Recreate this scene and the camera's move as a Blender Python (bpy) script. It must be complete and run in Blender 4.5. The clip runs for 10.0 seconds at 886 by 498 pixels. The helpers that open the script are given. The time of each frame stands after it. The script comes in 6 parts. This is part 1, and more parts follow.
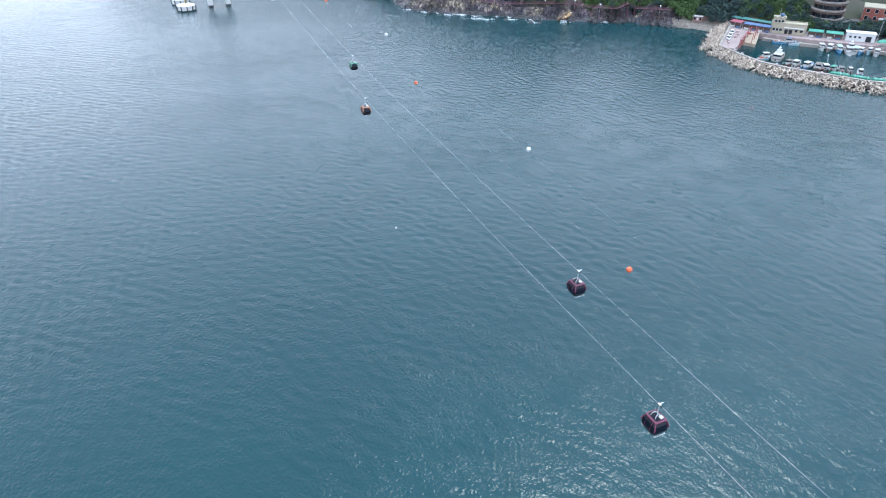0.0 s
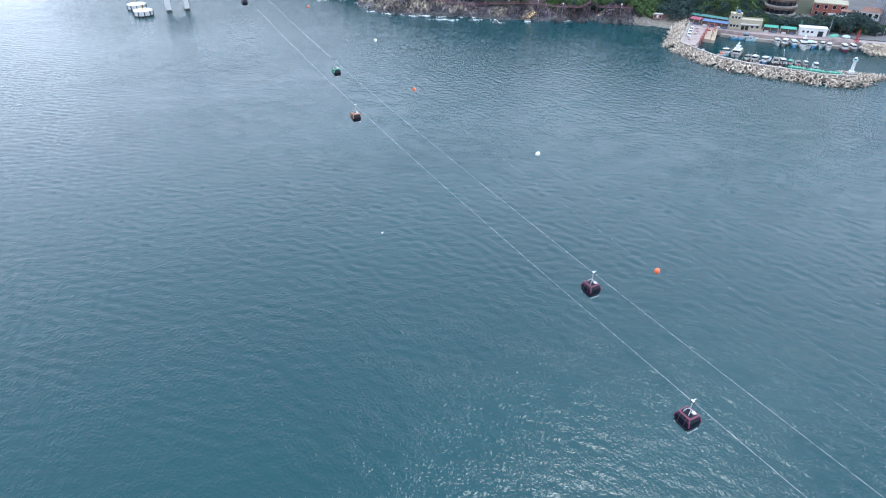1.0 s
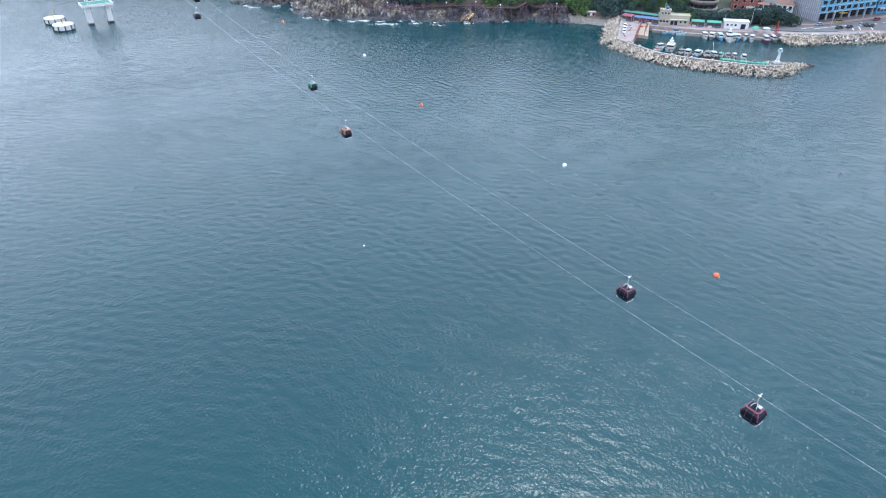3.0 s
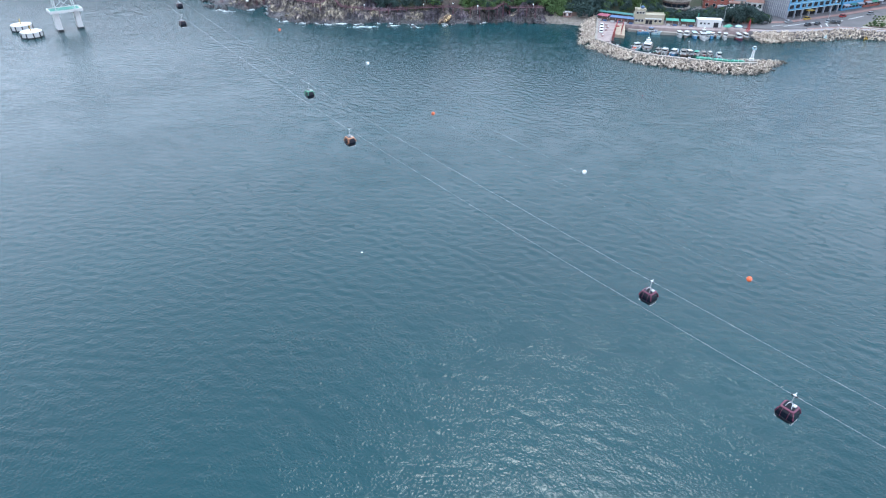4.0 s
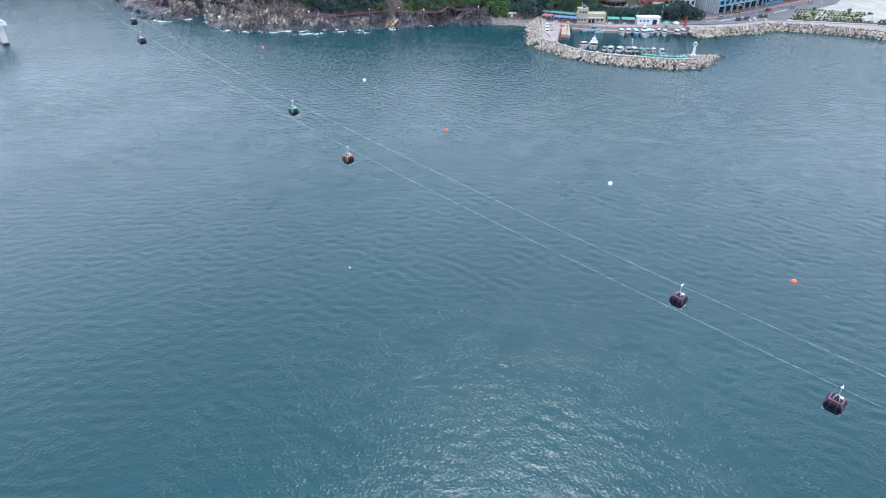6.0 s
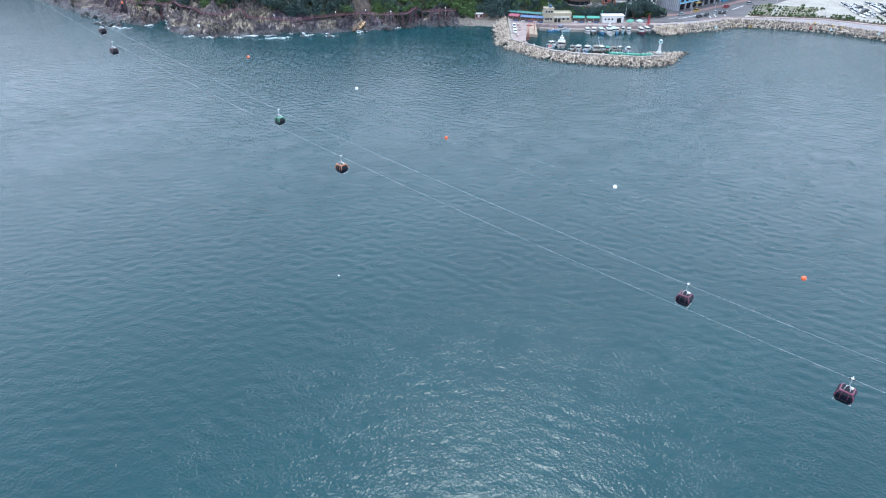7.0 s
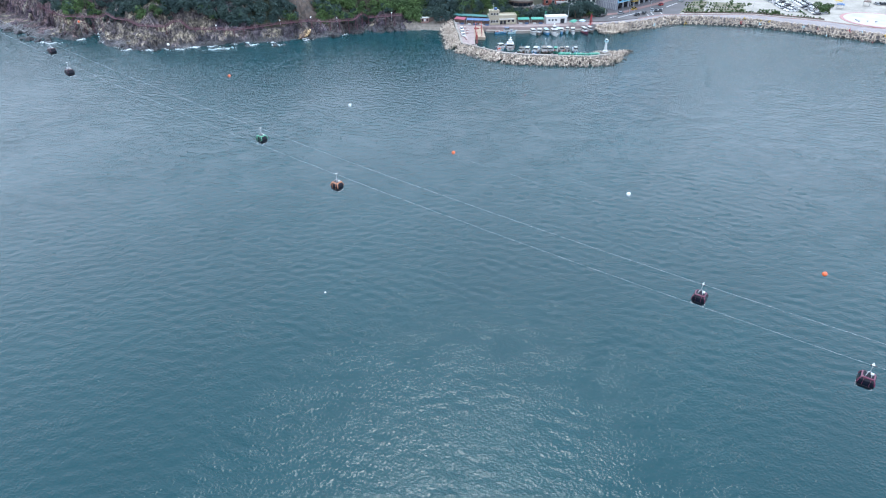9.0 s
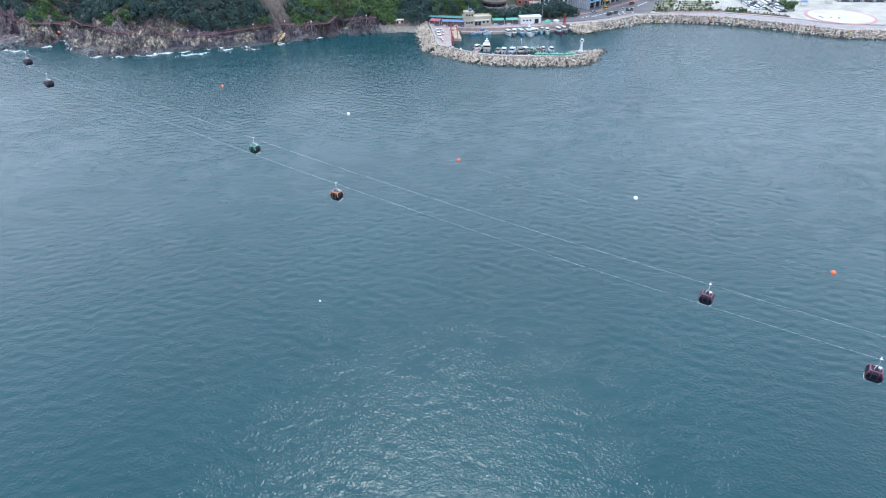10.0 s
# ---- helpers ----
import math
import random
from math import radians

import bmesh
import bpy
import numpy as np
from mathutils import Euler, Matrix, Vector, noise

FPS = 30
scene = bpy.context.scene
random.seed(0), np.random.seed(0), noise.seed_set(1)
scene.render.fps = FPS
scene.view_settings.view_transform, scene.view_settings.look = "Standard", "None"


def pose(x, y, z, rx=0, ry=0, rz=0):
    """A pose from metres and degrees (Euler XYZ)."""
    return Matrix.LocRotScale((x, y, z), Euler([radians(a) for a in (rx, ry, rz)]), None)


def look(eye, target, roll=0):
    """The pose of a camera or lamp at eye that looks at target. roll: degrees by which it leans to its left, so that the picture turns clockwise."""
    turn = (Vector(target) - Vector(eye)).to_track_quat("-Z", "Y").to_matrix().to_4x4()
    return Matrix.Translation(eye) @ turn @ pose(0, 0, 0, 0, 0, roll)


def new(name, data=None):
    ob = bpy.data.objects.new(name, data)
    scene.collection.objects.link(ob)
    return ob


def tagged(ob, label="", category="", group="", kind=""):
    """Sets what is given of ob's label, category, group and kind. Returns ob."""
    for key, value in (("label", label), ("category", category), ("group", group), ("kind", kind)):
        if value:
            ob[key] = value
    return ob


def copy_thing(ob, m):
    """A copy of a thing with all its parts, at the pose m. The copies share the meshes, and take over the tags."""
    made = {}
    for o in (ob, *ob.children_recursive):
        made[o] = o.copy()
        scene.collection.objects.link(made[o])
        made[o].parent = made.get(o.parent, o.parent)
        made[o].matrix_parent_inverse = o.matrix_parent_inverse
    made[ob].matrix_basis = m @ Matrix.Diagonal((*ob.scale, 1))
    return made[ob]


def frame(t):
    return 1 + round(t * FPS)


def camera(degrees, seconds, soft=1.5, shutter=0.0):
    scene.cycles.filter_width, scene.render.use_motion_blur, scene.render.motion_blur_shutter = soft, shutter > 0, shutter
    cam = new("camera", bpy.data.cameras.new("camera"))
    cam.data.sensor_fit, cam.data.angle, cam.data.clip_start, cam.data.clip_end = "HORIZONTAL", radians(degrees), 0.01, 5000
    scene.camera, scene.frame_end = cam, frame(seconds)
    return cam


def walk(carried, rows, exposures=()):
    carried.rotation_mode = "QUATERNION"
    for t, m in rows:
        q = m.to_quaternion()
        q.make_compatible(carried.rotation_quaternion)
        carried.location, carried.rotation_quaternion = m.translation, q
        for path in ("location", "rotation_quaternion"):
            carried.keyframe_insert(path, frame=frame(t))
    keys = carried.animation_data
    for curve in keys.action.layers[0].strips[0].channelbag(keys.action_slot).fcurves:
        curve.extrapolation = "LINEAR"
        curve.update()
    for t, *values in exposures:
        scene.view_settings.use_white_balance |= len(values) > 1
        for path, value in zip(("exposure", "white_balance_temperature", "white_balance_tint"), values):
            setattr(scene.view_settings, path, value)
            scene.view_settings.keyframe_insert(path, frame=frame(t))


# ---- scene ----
cam = camera(70.78, 10.0, soft=1.15)
METRES = 1.2      # the plan below is drawn at 1 : 1.2
# seconds, place, heading to the right of +y, pitch, roll
PATH = [
    (0, 1.94, 13.73, 74.83, -2.79, -32.94, 0.11),
    (0.5, -0.89, 13.68, 75.29, -0.86, -32.98, 0.22),
    (1, -3.69, 13.88, 75.63, 1.28, -32.98, 0.17),
    (1.5, -6.52, 14.26, 76.09, 3.30, -33.01, 0.10),
    (2, -9.35, 14.66, 76.54, 5.14, -33.04, 0.09),
    (2.5, -12.16, 15.10, 76.96, 6.94, -33.02, 0.10),
    (4, -20.58, 17.11, 78.47, 11.50, -33.05, 0.08),
    (4.5, -23.32, 17.87, 79.06, 13.04, -33.08, 0.12),
    (5, -25.93, 18.82, 79.52, 14.57, -33.09, 0.06),
    (5.5, -28.34, 19.89, 79.95, 16.19, -33.08, 0.06),
    (7, -35.64, 23.18, 81.53, 21.82, -33.18, 0.02),
    (7.5, -37.63, 24.36, 81.74, 23.36, -33.13, 0.01),
    (8, -39.75, 25.64, 82.09, 24.93, -33.12, -0.02),
    (8.5, -41.92, 26.99, 82.66, 26.53, -33.13, -0.03),
    (9, -43.96, 28.21, 83.17, 28.14, -33.12, -0.06),
    (9.5, -45.89, 29.68, 83.63, 29.64, -33.12, -0.13),
    (10, -47.83, 31.06, 84.15, 31.14, -33.16, -0.09),
]
walk(cam, [(t, pose(METRES * x, METRES * y, METRES * z, 90 + pitch, 0, -heading) @ pose(0, 0, 0, 0, 0, roll)) for t, x, y, z, heading, pitch, roll in PATH])

# ---- light ----
SUN_EL, SUN_AZ = 67.0, 28.0          # degrees above the horizon, to the right of +y
world = bpy.data.worlds.new("world")
scene.world = world
world.use_nodes = True
wt = world.node_tree
sky = wt.nodes.new("ShaderNodeTexSky")
sky.sky_type = "NISHITA"
sky.sun_disc = False
sky.sun_elevation, sky.sun_rotation = radians(SUN_EL), radians(SUN_AZ)
sky.air_density, sky.dust_density, sky.ozone_density = 1.6, 1.6, 2.6
veil = wt.nodes.new("ShaderNodeMix")          # thin even cloud over the whole sky
veil.data_type = "RGBA"
veil.inputs["Factor"].default_value = 0.92
veil_colour = wt.nodes.new("ShaderNodeValToRGB")          # whiter and brighter towards the horizon
veil_stops = veil_colour.color_ramp.elements
veil_stops[0].position, veil_stops[0].color = 0.08, (3.0, 3.35, 4.15, 1)
veil_stops[1].position, veil_stops[1].color = 0.9, (2.5, 3.3, 4.3, 1)
veil_stops.new(0.42).color = (3.9, 4.45, 5.65, 1)
sky_direction = wt.nodes.new("ShaderNodeTexCoord")
sky_height = wt.nodes.new("ShaderNodeSeparateXYZ")
wt.links.new(sky_direction.outputs["Generated"], sky_height.inputs[0])
wt.links.new(sky_height.outputs["Z"], veil_colour.inputs["Fac"])
wt.links.new(veil_colour.outputs["Color"], veil.inputs["B"])
wt.links.new(sky.outputs[0], veil.inputs["A"])
wt.links.new(veil.outputs["Result"], wt.nodes["Background"].inputs[0])
wt.nodes["Background"].inputs[1].default_value = 0.205
sun_data = bpy.data.lights.new("sun", "SUN")
sun_data.energy, sun_data.angle, sun_data.color = 0.6, radians(17), (0.86, 0.97, 1.0)
sun = new("sun", sun_data)
sun.matrix_world = look((0, 0, 0), (-math.sin(radians(SUN_AZ)) * math.cos(radians(SUN_EL)),
                                   -math.cos(radians(SUN_AZ)) * math.cos(radians(SUN_EL)), -math.sin(radians(SUN_EL))))
scene.view_settings.exposure = 1.67


# ---- materials ----
def mat(name, base, rough=0.7, metal=0.0, vary=0.25, scale=0.8, bump=0.0, second=None, fine=6.0, spread=0.0, spec=0.5):
    """A painted, stony or woven surface: two scales of mottling, an optional second colour in patches, fine relief."""
    base, second = tuple(0.87 * c for c in base), second and tuple(0.87 * c for c in second)
    m = bpy.data.materials.new(name)
    m.use_nodes = True
    nt = m.node_tree
    b = nt.nodes["Principled BSDF"]
    b.inputs["Roughness"].default_value, b.inputs["Metallic"].default_value = rough, metal
    b.inputs["Specular IOR Level"].default_value = spec
    tc = nt.nodes.new("ShaderNodeTexCoord")
    n1 = nt.nodes.new("ShaderNodeTexNoise")
    n1.inputs["Scale"].default_value, n1.inputs["Detail"].default_value = scale, 5
    n2 = nt.nodes.new("ShaderNodeTexNoise")
    n2.inputs["Scale"].default_value, n2.inputs["Detail"].default_value = scale * fine, 4
    for n in (n1, n2):
        nt.links.new(tc.outputs["Object"], n.inputs["Vector"])
    mix = nt.nodes.new("ShaderNodeMix")
    mix.data_type = "RGBA"
    two = second or tuple(c * (1 - vary) for c in base)
    mix.inputs["A"].default_value, mix.inputs["B"].default_value = (*base, 1), (*two, 1)
    ramp = nt.nodes.new("ShaderNodeValToRGB")
    ramp.color_ramp.elements[0].position, ramp.color_ramp.elements[1].position = 0.38, 0.64
    nt.links.new(n1.outputs["Fac"], ramp.inputs["Fac"])
    nt.links.new(ramp.outputs["Color"], mix.inputs["Factor"])
    hsv = nt.nodes.new("ShaderNodeHueSaturation")
    add = nt.nodes.new("ShaderNodeMath")
    add.operation = "MULTIPLY_ADD"
    add.inputs[1].default_value, add.inputs[2].default_value = vary * 1.6, 1 - vary * 0.8
    nt.links.new(n2.outputs["Fac"], add.inputs[0])
    value = add.outputs[0]
    if spread:
        info = nt.nodes.new("ShaderNodeObjectInfo")
        geo = nt.nodes.new("ShaderNodeNewGeometry")
        both = nt.nodes.new("ShaderNodeMath")
        both.operation = "ADD"
        nt.links.new(info.outputs["Random"], both.inputs[0])
        nt.links.new(geo.outputs["Random Per Island"], both.inputs[1])
        ma = nt.nodes.new("ShaderNodeMath")
        ma.operation = "MULTIPLY_ADD"
        ma.inputs[1].default_value, ma.inputs[2].default_value = spread, -spread
        nt.links.new(both.outputs[0], ma.inputs[0])
        su = nt.nodes.new("ShaderNodeMath")
        nt.links.new(value, su.inputs[0])
        nt.links.new(ma.outputs[0], su.inputs[1])
        value = su.outputs[0]
    nt.links.new(value, hsv.inputs["Value"])
    nt.links.new(mix.outputs["Result"], hsv.inputs["Color"])
    nt.links.new(hsv.outputs["Color"], b.inputs["Base Color"])
    if bump:
        bp = nt.nodes.new("ShaderNodeBump")
        bp.inputs["Strength"].default_value, bp.inputs["Distance"].default_value = 0.6, bump
        nt.links.new(n2.outputs["Fac"], bp.inputs["Height"])
        nt.links.new(bp.outputs["Normal"], b.inputs["Normal"])
    return m


def water_material():
    m = bpy.data.materials.new("sea_water")
    m.use_nodes = True
    nt = m.node_tree
    b = nt.nodes["Principled BSDF"]
    b.inputs["Roughness"].default_value, b.inputs["IOR"].default_value = 0.025, 1.333
    tc = nt.nodes.new("ShaderNodeTexCoord")

    def ripples(turn, sx, sy, scale, detail):
        mp = nt.nodes.new("ShaderNodeMapping")
        mp.vector_type = "TEXTURE"
        mp.inputs["Rotation"].default_value = (0, 0, radians(turn))
        mp.inputs["Scale"].default_value = (1 / sx, 1 / sy, 1)
        n = nt.nodes.new("ShaderNodeTexNoise")
        n.inputs["Scale"].default_value, n.inputs["Detail"].default_value = scale, detail
        n.inputs["Roughness"].default_value = 0.55
        nt.links.new(tc.outputs["Object"], mp.inputs["Vector"])
        nt.links.new(mp.outputs["Vector"], n.inputs["Vector"])
        return n.outputs["Fac"]

    swell = ripples(-38, 0.75, 1.15, 0.7, 2)
    chop = ripples(-50, 0.9, 1.1, 1.7, 2)
    fine = ripples(-10, 0.8, 1.2, 3.6, 1)
    open_sea = nt.nodes.new("ShaderNodeAttribute")      # how far the wind reaches: low inside the harbour
    open_sea.attribute_name = "open_sea"
    wind = ripples(20, 0.5, 1.3, 0.013, 3)              # smoother and rougher lanes
    lanes = nt.nodes.new("ShaderNodeMapRange")
    lanes.inputs["From Min"].default_value, lanes.inputs["From Max"].default_value = 0.36, 0.64
    lanes.inputs["To Min"].default_value, lanes.inputs["To Max"].default_value = 0.7, 1.2
    nt.links.new(wind, lanes.inputs["Value"])
    reach = nt.nodes.new("ShaderNodeMath")
    reach.operation = "MULTIPLY"
    nt.links.new(lanes.outputs["Result"], reach.inputs[0])
    nt.links.new(open_sea.outputs["Fac"], reach.inputs[1])
    gusts = nt.nodes.new("ShaderNodeMapRange")          # cat's-paws a few metres across
    gusts.inputs["From Min"].default_value, gusts.inputs["From Max"].default_value = 0.35, 0.65
    gusts.inputs["To Min"].default_value, gusts.inputs["To Max"].default_value = 0.55, 1.25
    nt.links.new(ripples(-30, 0.8, 1.2, 0.16, 2), gusts.inputs["Value"])
    gusty = nt.nodes.new("ShaderNodeMath")
    gusty.operation = "MULTIPLY"
    nt.links.new(chop, gusty.inputs[0])
    nt.links.new(gusts.outputs["Result"], gusty.inputs[1])
    chop = gusty.outputs[0]
    normal = None
    for height, strength, dist in ((swell, 1.0, WATER_BUMP[0]), (chop, 1.0, WATER_BUMP[1]), (fine, 1.0, WATER_BUMP[2])):
        bp = nt.nodes.new("ShaderNodeBump")
        bp.inputs["Strength"].default_value, bp.inputs["Distance"].default_value = strength, dist
        calm = nt.nodes.new("ShaderNodeMath")
        calm.operation = "MULTIPLY"
        nt.links.new(height, calm.inputs[0])
        nt.links.new(reach.outputs[0], calm.inputs[1])
        nt.links.new(calm.outputs[0], bp.inputs["Height"])
        if normal:
            nt.links.new(normal, bp.inputs["Normal"])
        normal = bp.outputs["Normal"]
    nt.links.new(normal, b.inputs["Normal"])
    # slow drift of silt and depth over tens of metres
    big = ripples(35, 0.7, 1.0, 0.018, 3)
    mix = nt.nodes.new("ShaderNodeMix")
    mix.data_type = "RGBA"
    mix.inputs["A"].default_value, mix.inputs["B"].default_value = (*WATER_A, 1), (*WATER_B, 1)
    nt.links.new(big, mix.inputs["Factor"])
    nt.links.new(mix.outputs["Result"], b.inputs["Base Color"])
    return m


def rock_material(name="cliff_rock", tone=(1.0, 1.0, 1.0), rough=0.93):
    """Fractured shore rock: blocks of ochre, brown and purplish grey with cracks between, their shade put into the
    colour.
    """
    m = bpy.data.materials.new(name)
    m.use_nodes = True
    nt = m.node_tree
    b = nt.nodes["Principled BSDF"]
    b.inputs["Roughness"].default_value = rough
    tc = nt.nodes.new("ShaderNodeTexCoord")
    warp = nt.nodes.new("ShaderNodeTexNoise")
    warp.inputs["Scale"].default_value, warp.inputs["Detail"].default_value = 0.35, 4
    nt.links.new(tc.outputs["Object"], warp.inputs["Vector"])
    add = nt.nodes.new("ShaderNodeVectorMath")
    add.operation = "MULTIPLY_ADD"
    add.inputs[1].default_value = (1.4, 1.4, 1.4)
    nt.links.new(warp.outputs["Color"], add.inputs[0])
    nt.links.new(tc.outputs["Object"], add.inputs[2])
    mp = nt.nodes.new("ShaderNodeMapping")
    mp.inputs["Rotation"].default_value = (0.5, 0.3, 0.6)
    mp.inputs["Scale"].default_value = (0.55, 0.9, 0.7)
    nt.links.new(add.outputs["Vector"], mp.inputs["Vector"])
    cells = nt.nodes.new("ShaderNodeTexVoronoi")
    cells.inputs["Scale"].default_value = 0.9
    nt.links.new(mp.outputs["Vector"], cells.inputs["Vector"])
    broad = nt.nodes.new("ShaderNodeTexNoise")
    broad.inputs["Scale"].default_value, broad.inputs["Detail"].default_value = 0.19, 9
    broad.inputs["Roughness"].default_value = 0.72
    nt.links.new(tc.outputs["Object"], broad.inputs["Vector"])
    ramp = nt.nodes.new("ShaderNodeValToRGB")
    e = ramp.color_ramp.elements
    e[0].position, e[0].color = 0.36, (0.042, 0.034, 0.054, 1)
    e[1].position, e[1].color = 0.64, (0.38, 0.32, 0.225, 1)
    mid = ramp.color_ramp.elements.new(0.47)
    mid.color = (0.145, 0.118, 0.115, 1)
    for stop in ramp.color_ramp.elements:
        stop.color = (*(c * k for c, k in zip(stop.color[:3], tone)), 1)
    nt.links.new(broad.outputs["Fac"], ramp.inputs["Fac"])
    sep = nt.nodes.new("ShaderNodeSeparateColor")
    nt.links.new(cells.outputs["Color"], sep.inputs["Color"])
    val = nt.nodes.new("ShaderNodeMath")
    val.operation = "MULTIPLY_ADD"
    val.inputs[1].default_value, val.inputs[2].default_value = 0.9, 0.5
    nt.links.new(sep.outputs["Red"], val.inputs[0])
    hsv = nt.nodes.new("ShaderNodeHueSaturation")
    nt.links.new(ramp.outputs["Color"], hsv.inputs["Color"])
    nt.links.new(hsv.outputs["Color"], b.inputs["Base Color"])
    # steep tilted joints and the blocks between them
    beds = nt.nodes.new("ShaderNodeMapping")
    beds.inputs["Rotation"].default_value = (0.35, 0.85, 0.25)
    beds.inputs["Scale"].default_value = (0.95, 0.5, 0.3)
    nt.links.new(add.outputs["Vector"], beds.inputs["Vector"])
    joints = nt.nodes.new("ShaderNodeTexNoise")
    joints.inputs["Scale"].default_value, joints.inputs["Detail"].default_value = 0.75, 6
    nt.links.new(beds.outputs["Vector"], joints.inputs["Vector"])
    off = nt.nodes.new("ShaderNodeMath")
    off.operation = "SUBTRACT"
    off.inputs[1].default_value = 0.5
    nt.links.new(joints.outputs["Fac"], off.inputs[0])
    gap_width = nt.nodes.new("ShaderNodeMath")
    gap_width.operation = "ABSOLUTE"
    nt.links.new(off.outputs[0], gap_width.inputs[0])
    # crevice shade painted in: the base colour darkens along each joint
    seam = nt.nodes.new("ShaderNodeMapRange")
    seam.inputs["From Max"].default_value = 0.07
    seam.inputs["To Min"].default_value, seam.inputs["To Max"].default_value = 0.15, 1.1
    nt.links.new(gap_width.outputs[0], seam.inputs["Value"])
    bodies = nt.nodes.new("ShaderNodeTexNoise")
    bodies.inputs["Scale"].default_value, bodies.inputs["Detail"].default_value = 0.06, 3
    nt.links.new(tc.outputs["Object"], bodies.inputs["Vector"])
    tone_of = nt.nodes.new("ShaderNodeMapRange")
    tone_of.inputs["From Min"].default_value, tone_of.inputs["From Max"].default_value = 0.38, 0.62
    tone_of.inputs["To Min"].default_value, tone_of.inputs["To Max"].default_value = 0.42, 1.2
    nt.links.new(bodies.outputs["Fac"], tone_of.inputs["Value"])
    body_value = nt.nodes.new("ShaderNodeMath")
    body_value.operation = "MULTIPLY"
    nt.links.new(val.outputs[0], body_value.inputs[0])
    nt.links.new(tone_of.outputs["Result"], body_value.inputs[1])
    darkened = nt.nodes.new("ShaderNodeMath")
    darkened.operation = "MULTIPLY"
    nt.links.new(body_value.outputs[0], darkened.inputs[0])
    nt.links.new(seam.outputs["Result"], darkened.inputs[1])
    nt.links.new(darkened.outputs[0], hsv.inputs["Value"])
    coarse = nt.nodes.new("ShaderNodeBump")
    coarse.inputs["Strength"].default_value, coarse.inputs["Distance"].default_value = 1.0, 2.2
    nt.links.new(joints.outputs["Fac"], coarse.inputs["Height"])
    bp = nt.nodes.new("ShaderNodeBump")
    bp.inputs["Strength"].default_value, bp.inputs["Distance"].default_value = 0.8, 0.8
    nt.links.new(cells.outputs["Distance"], bp.inputs["Height"])
    nt.links.new(coarse.outputs["Normal"], bp.inputs["Normal"])
    nt.links.new(bp.outputs["Normal"], b.inputs["Normal"])
    return m


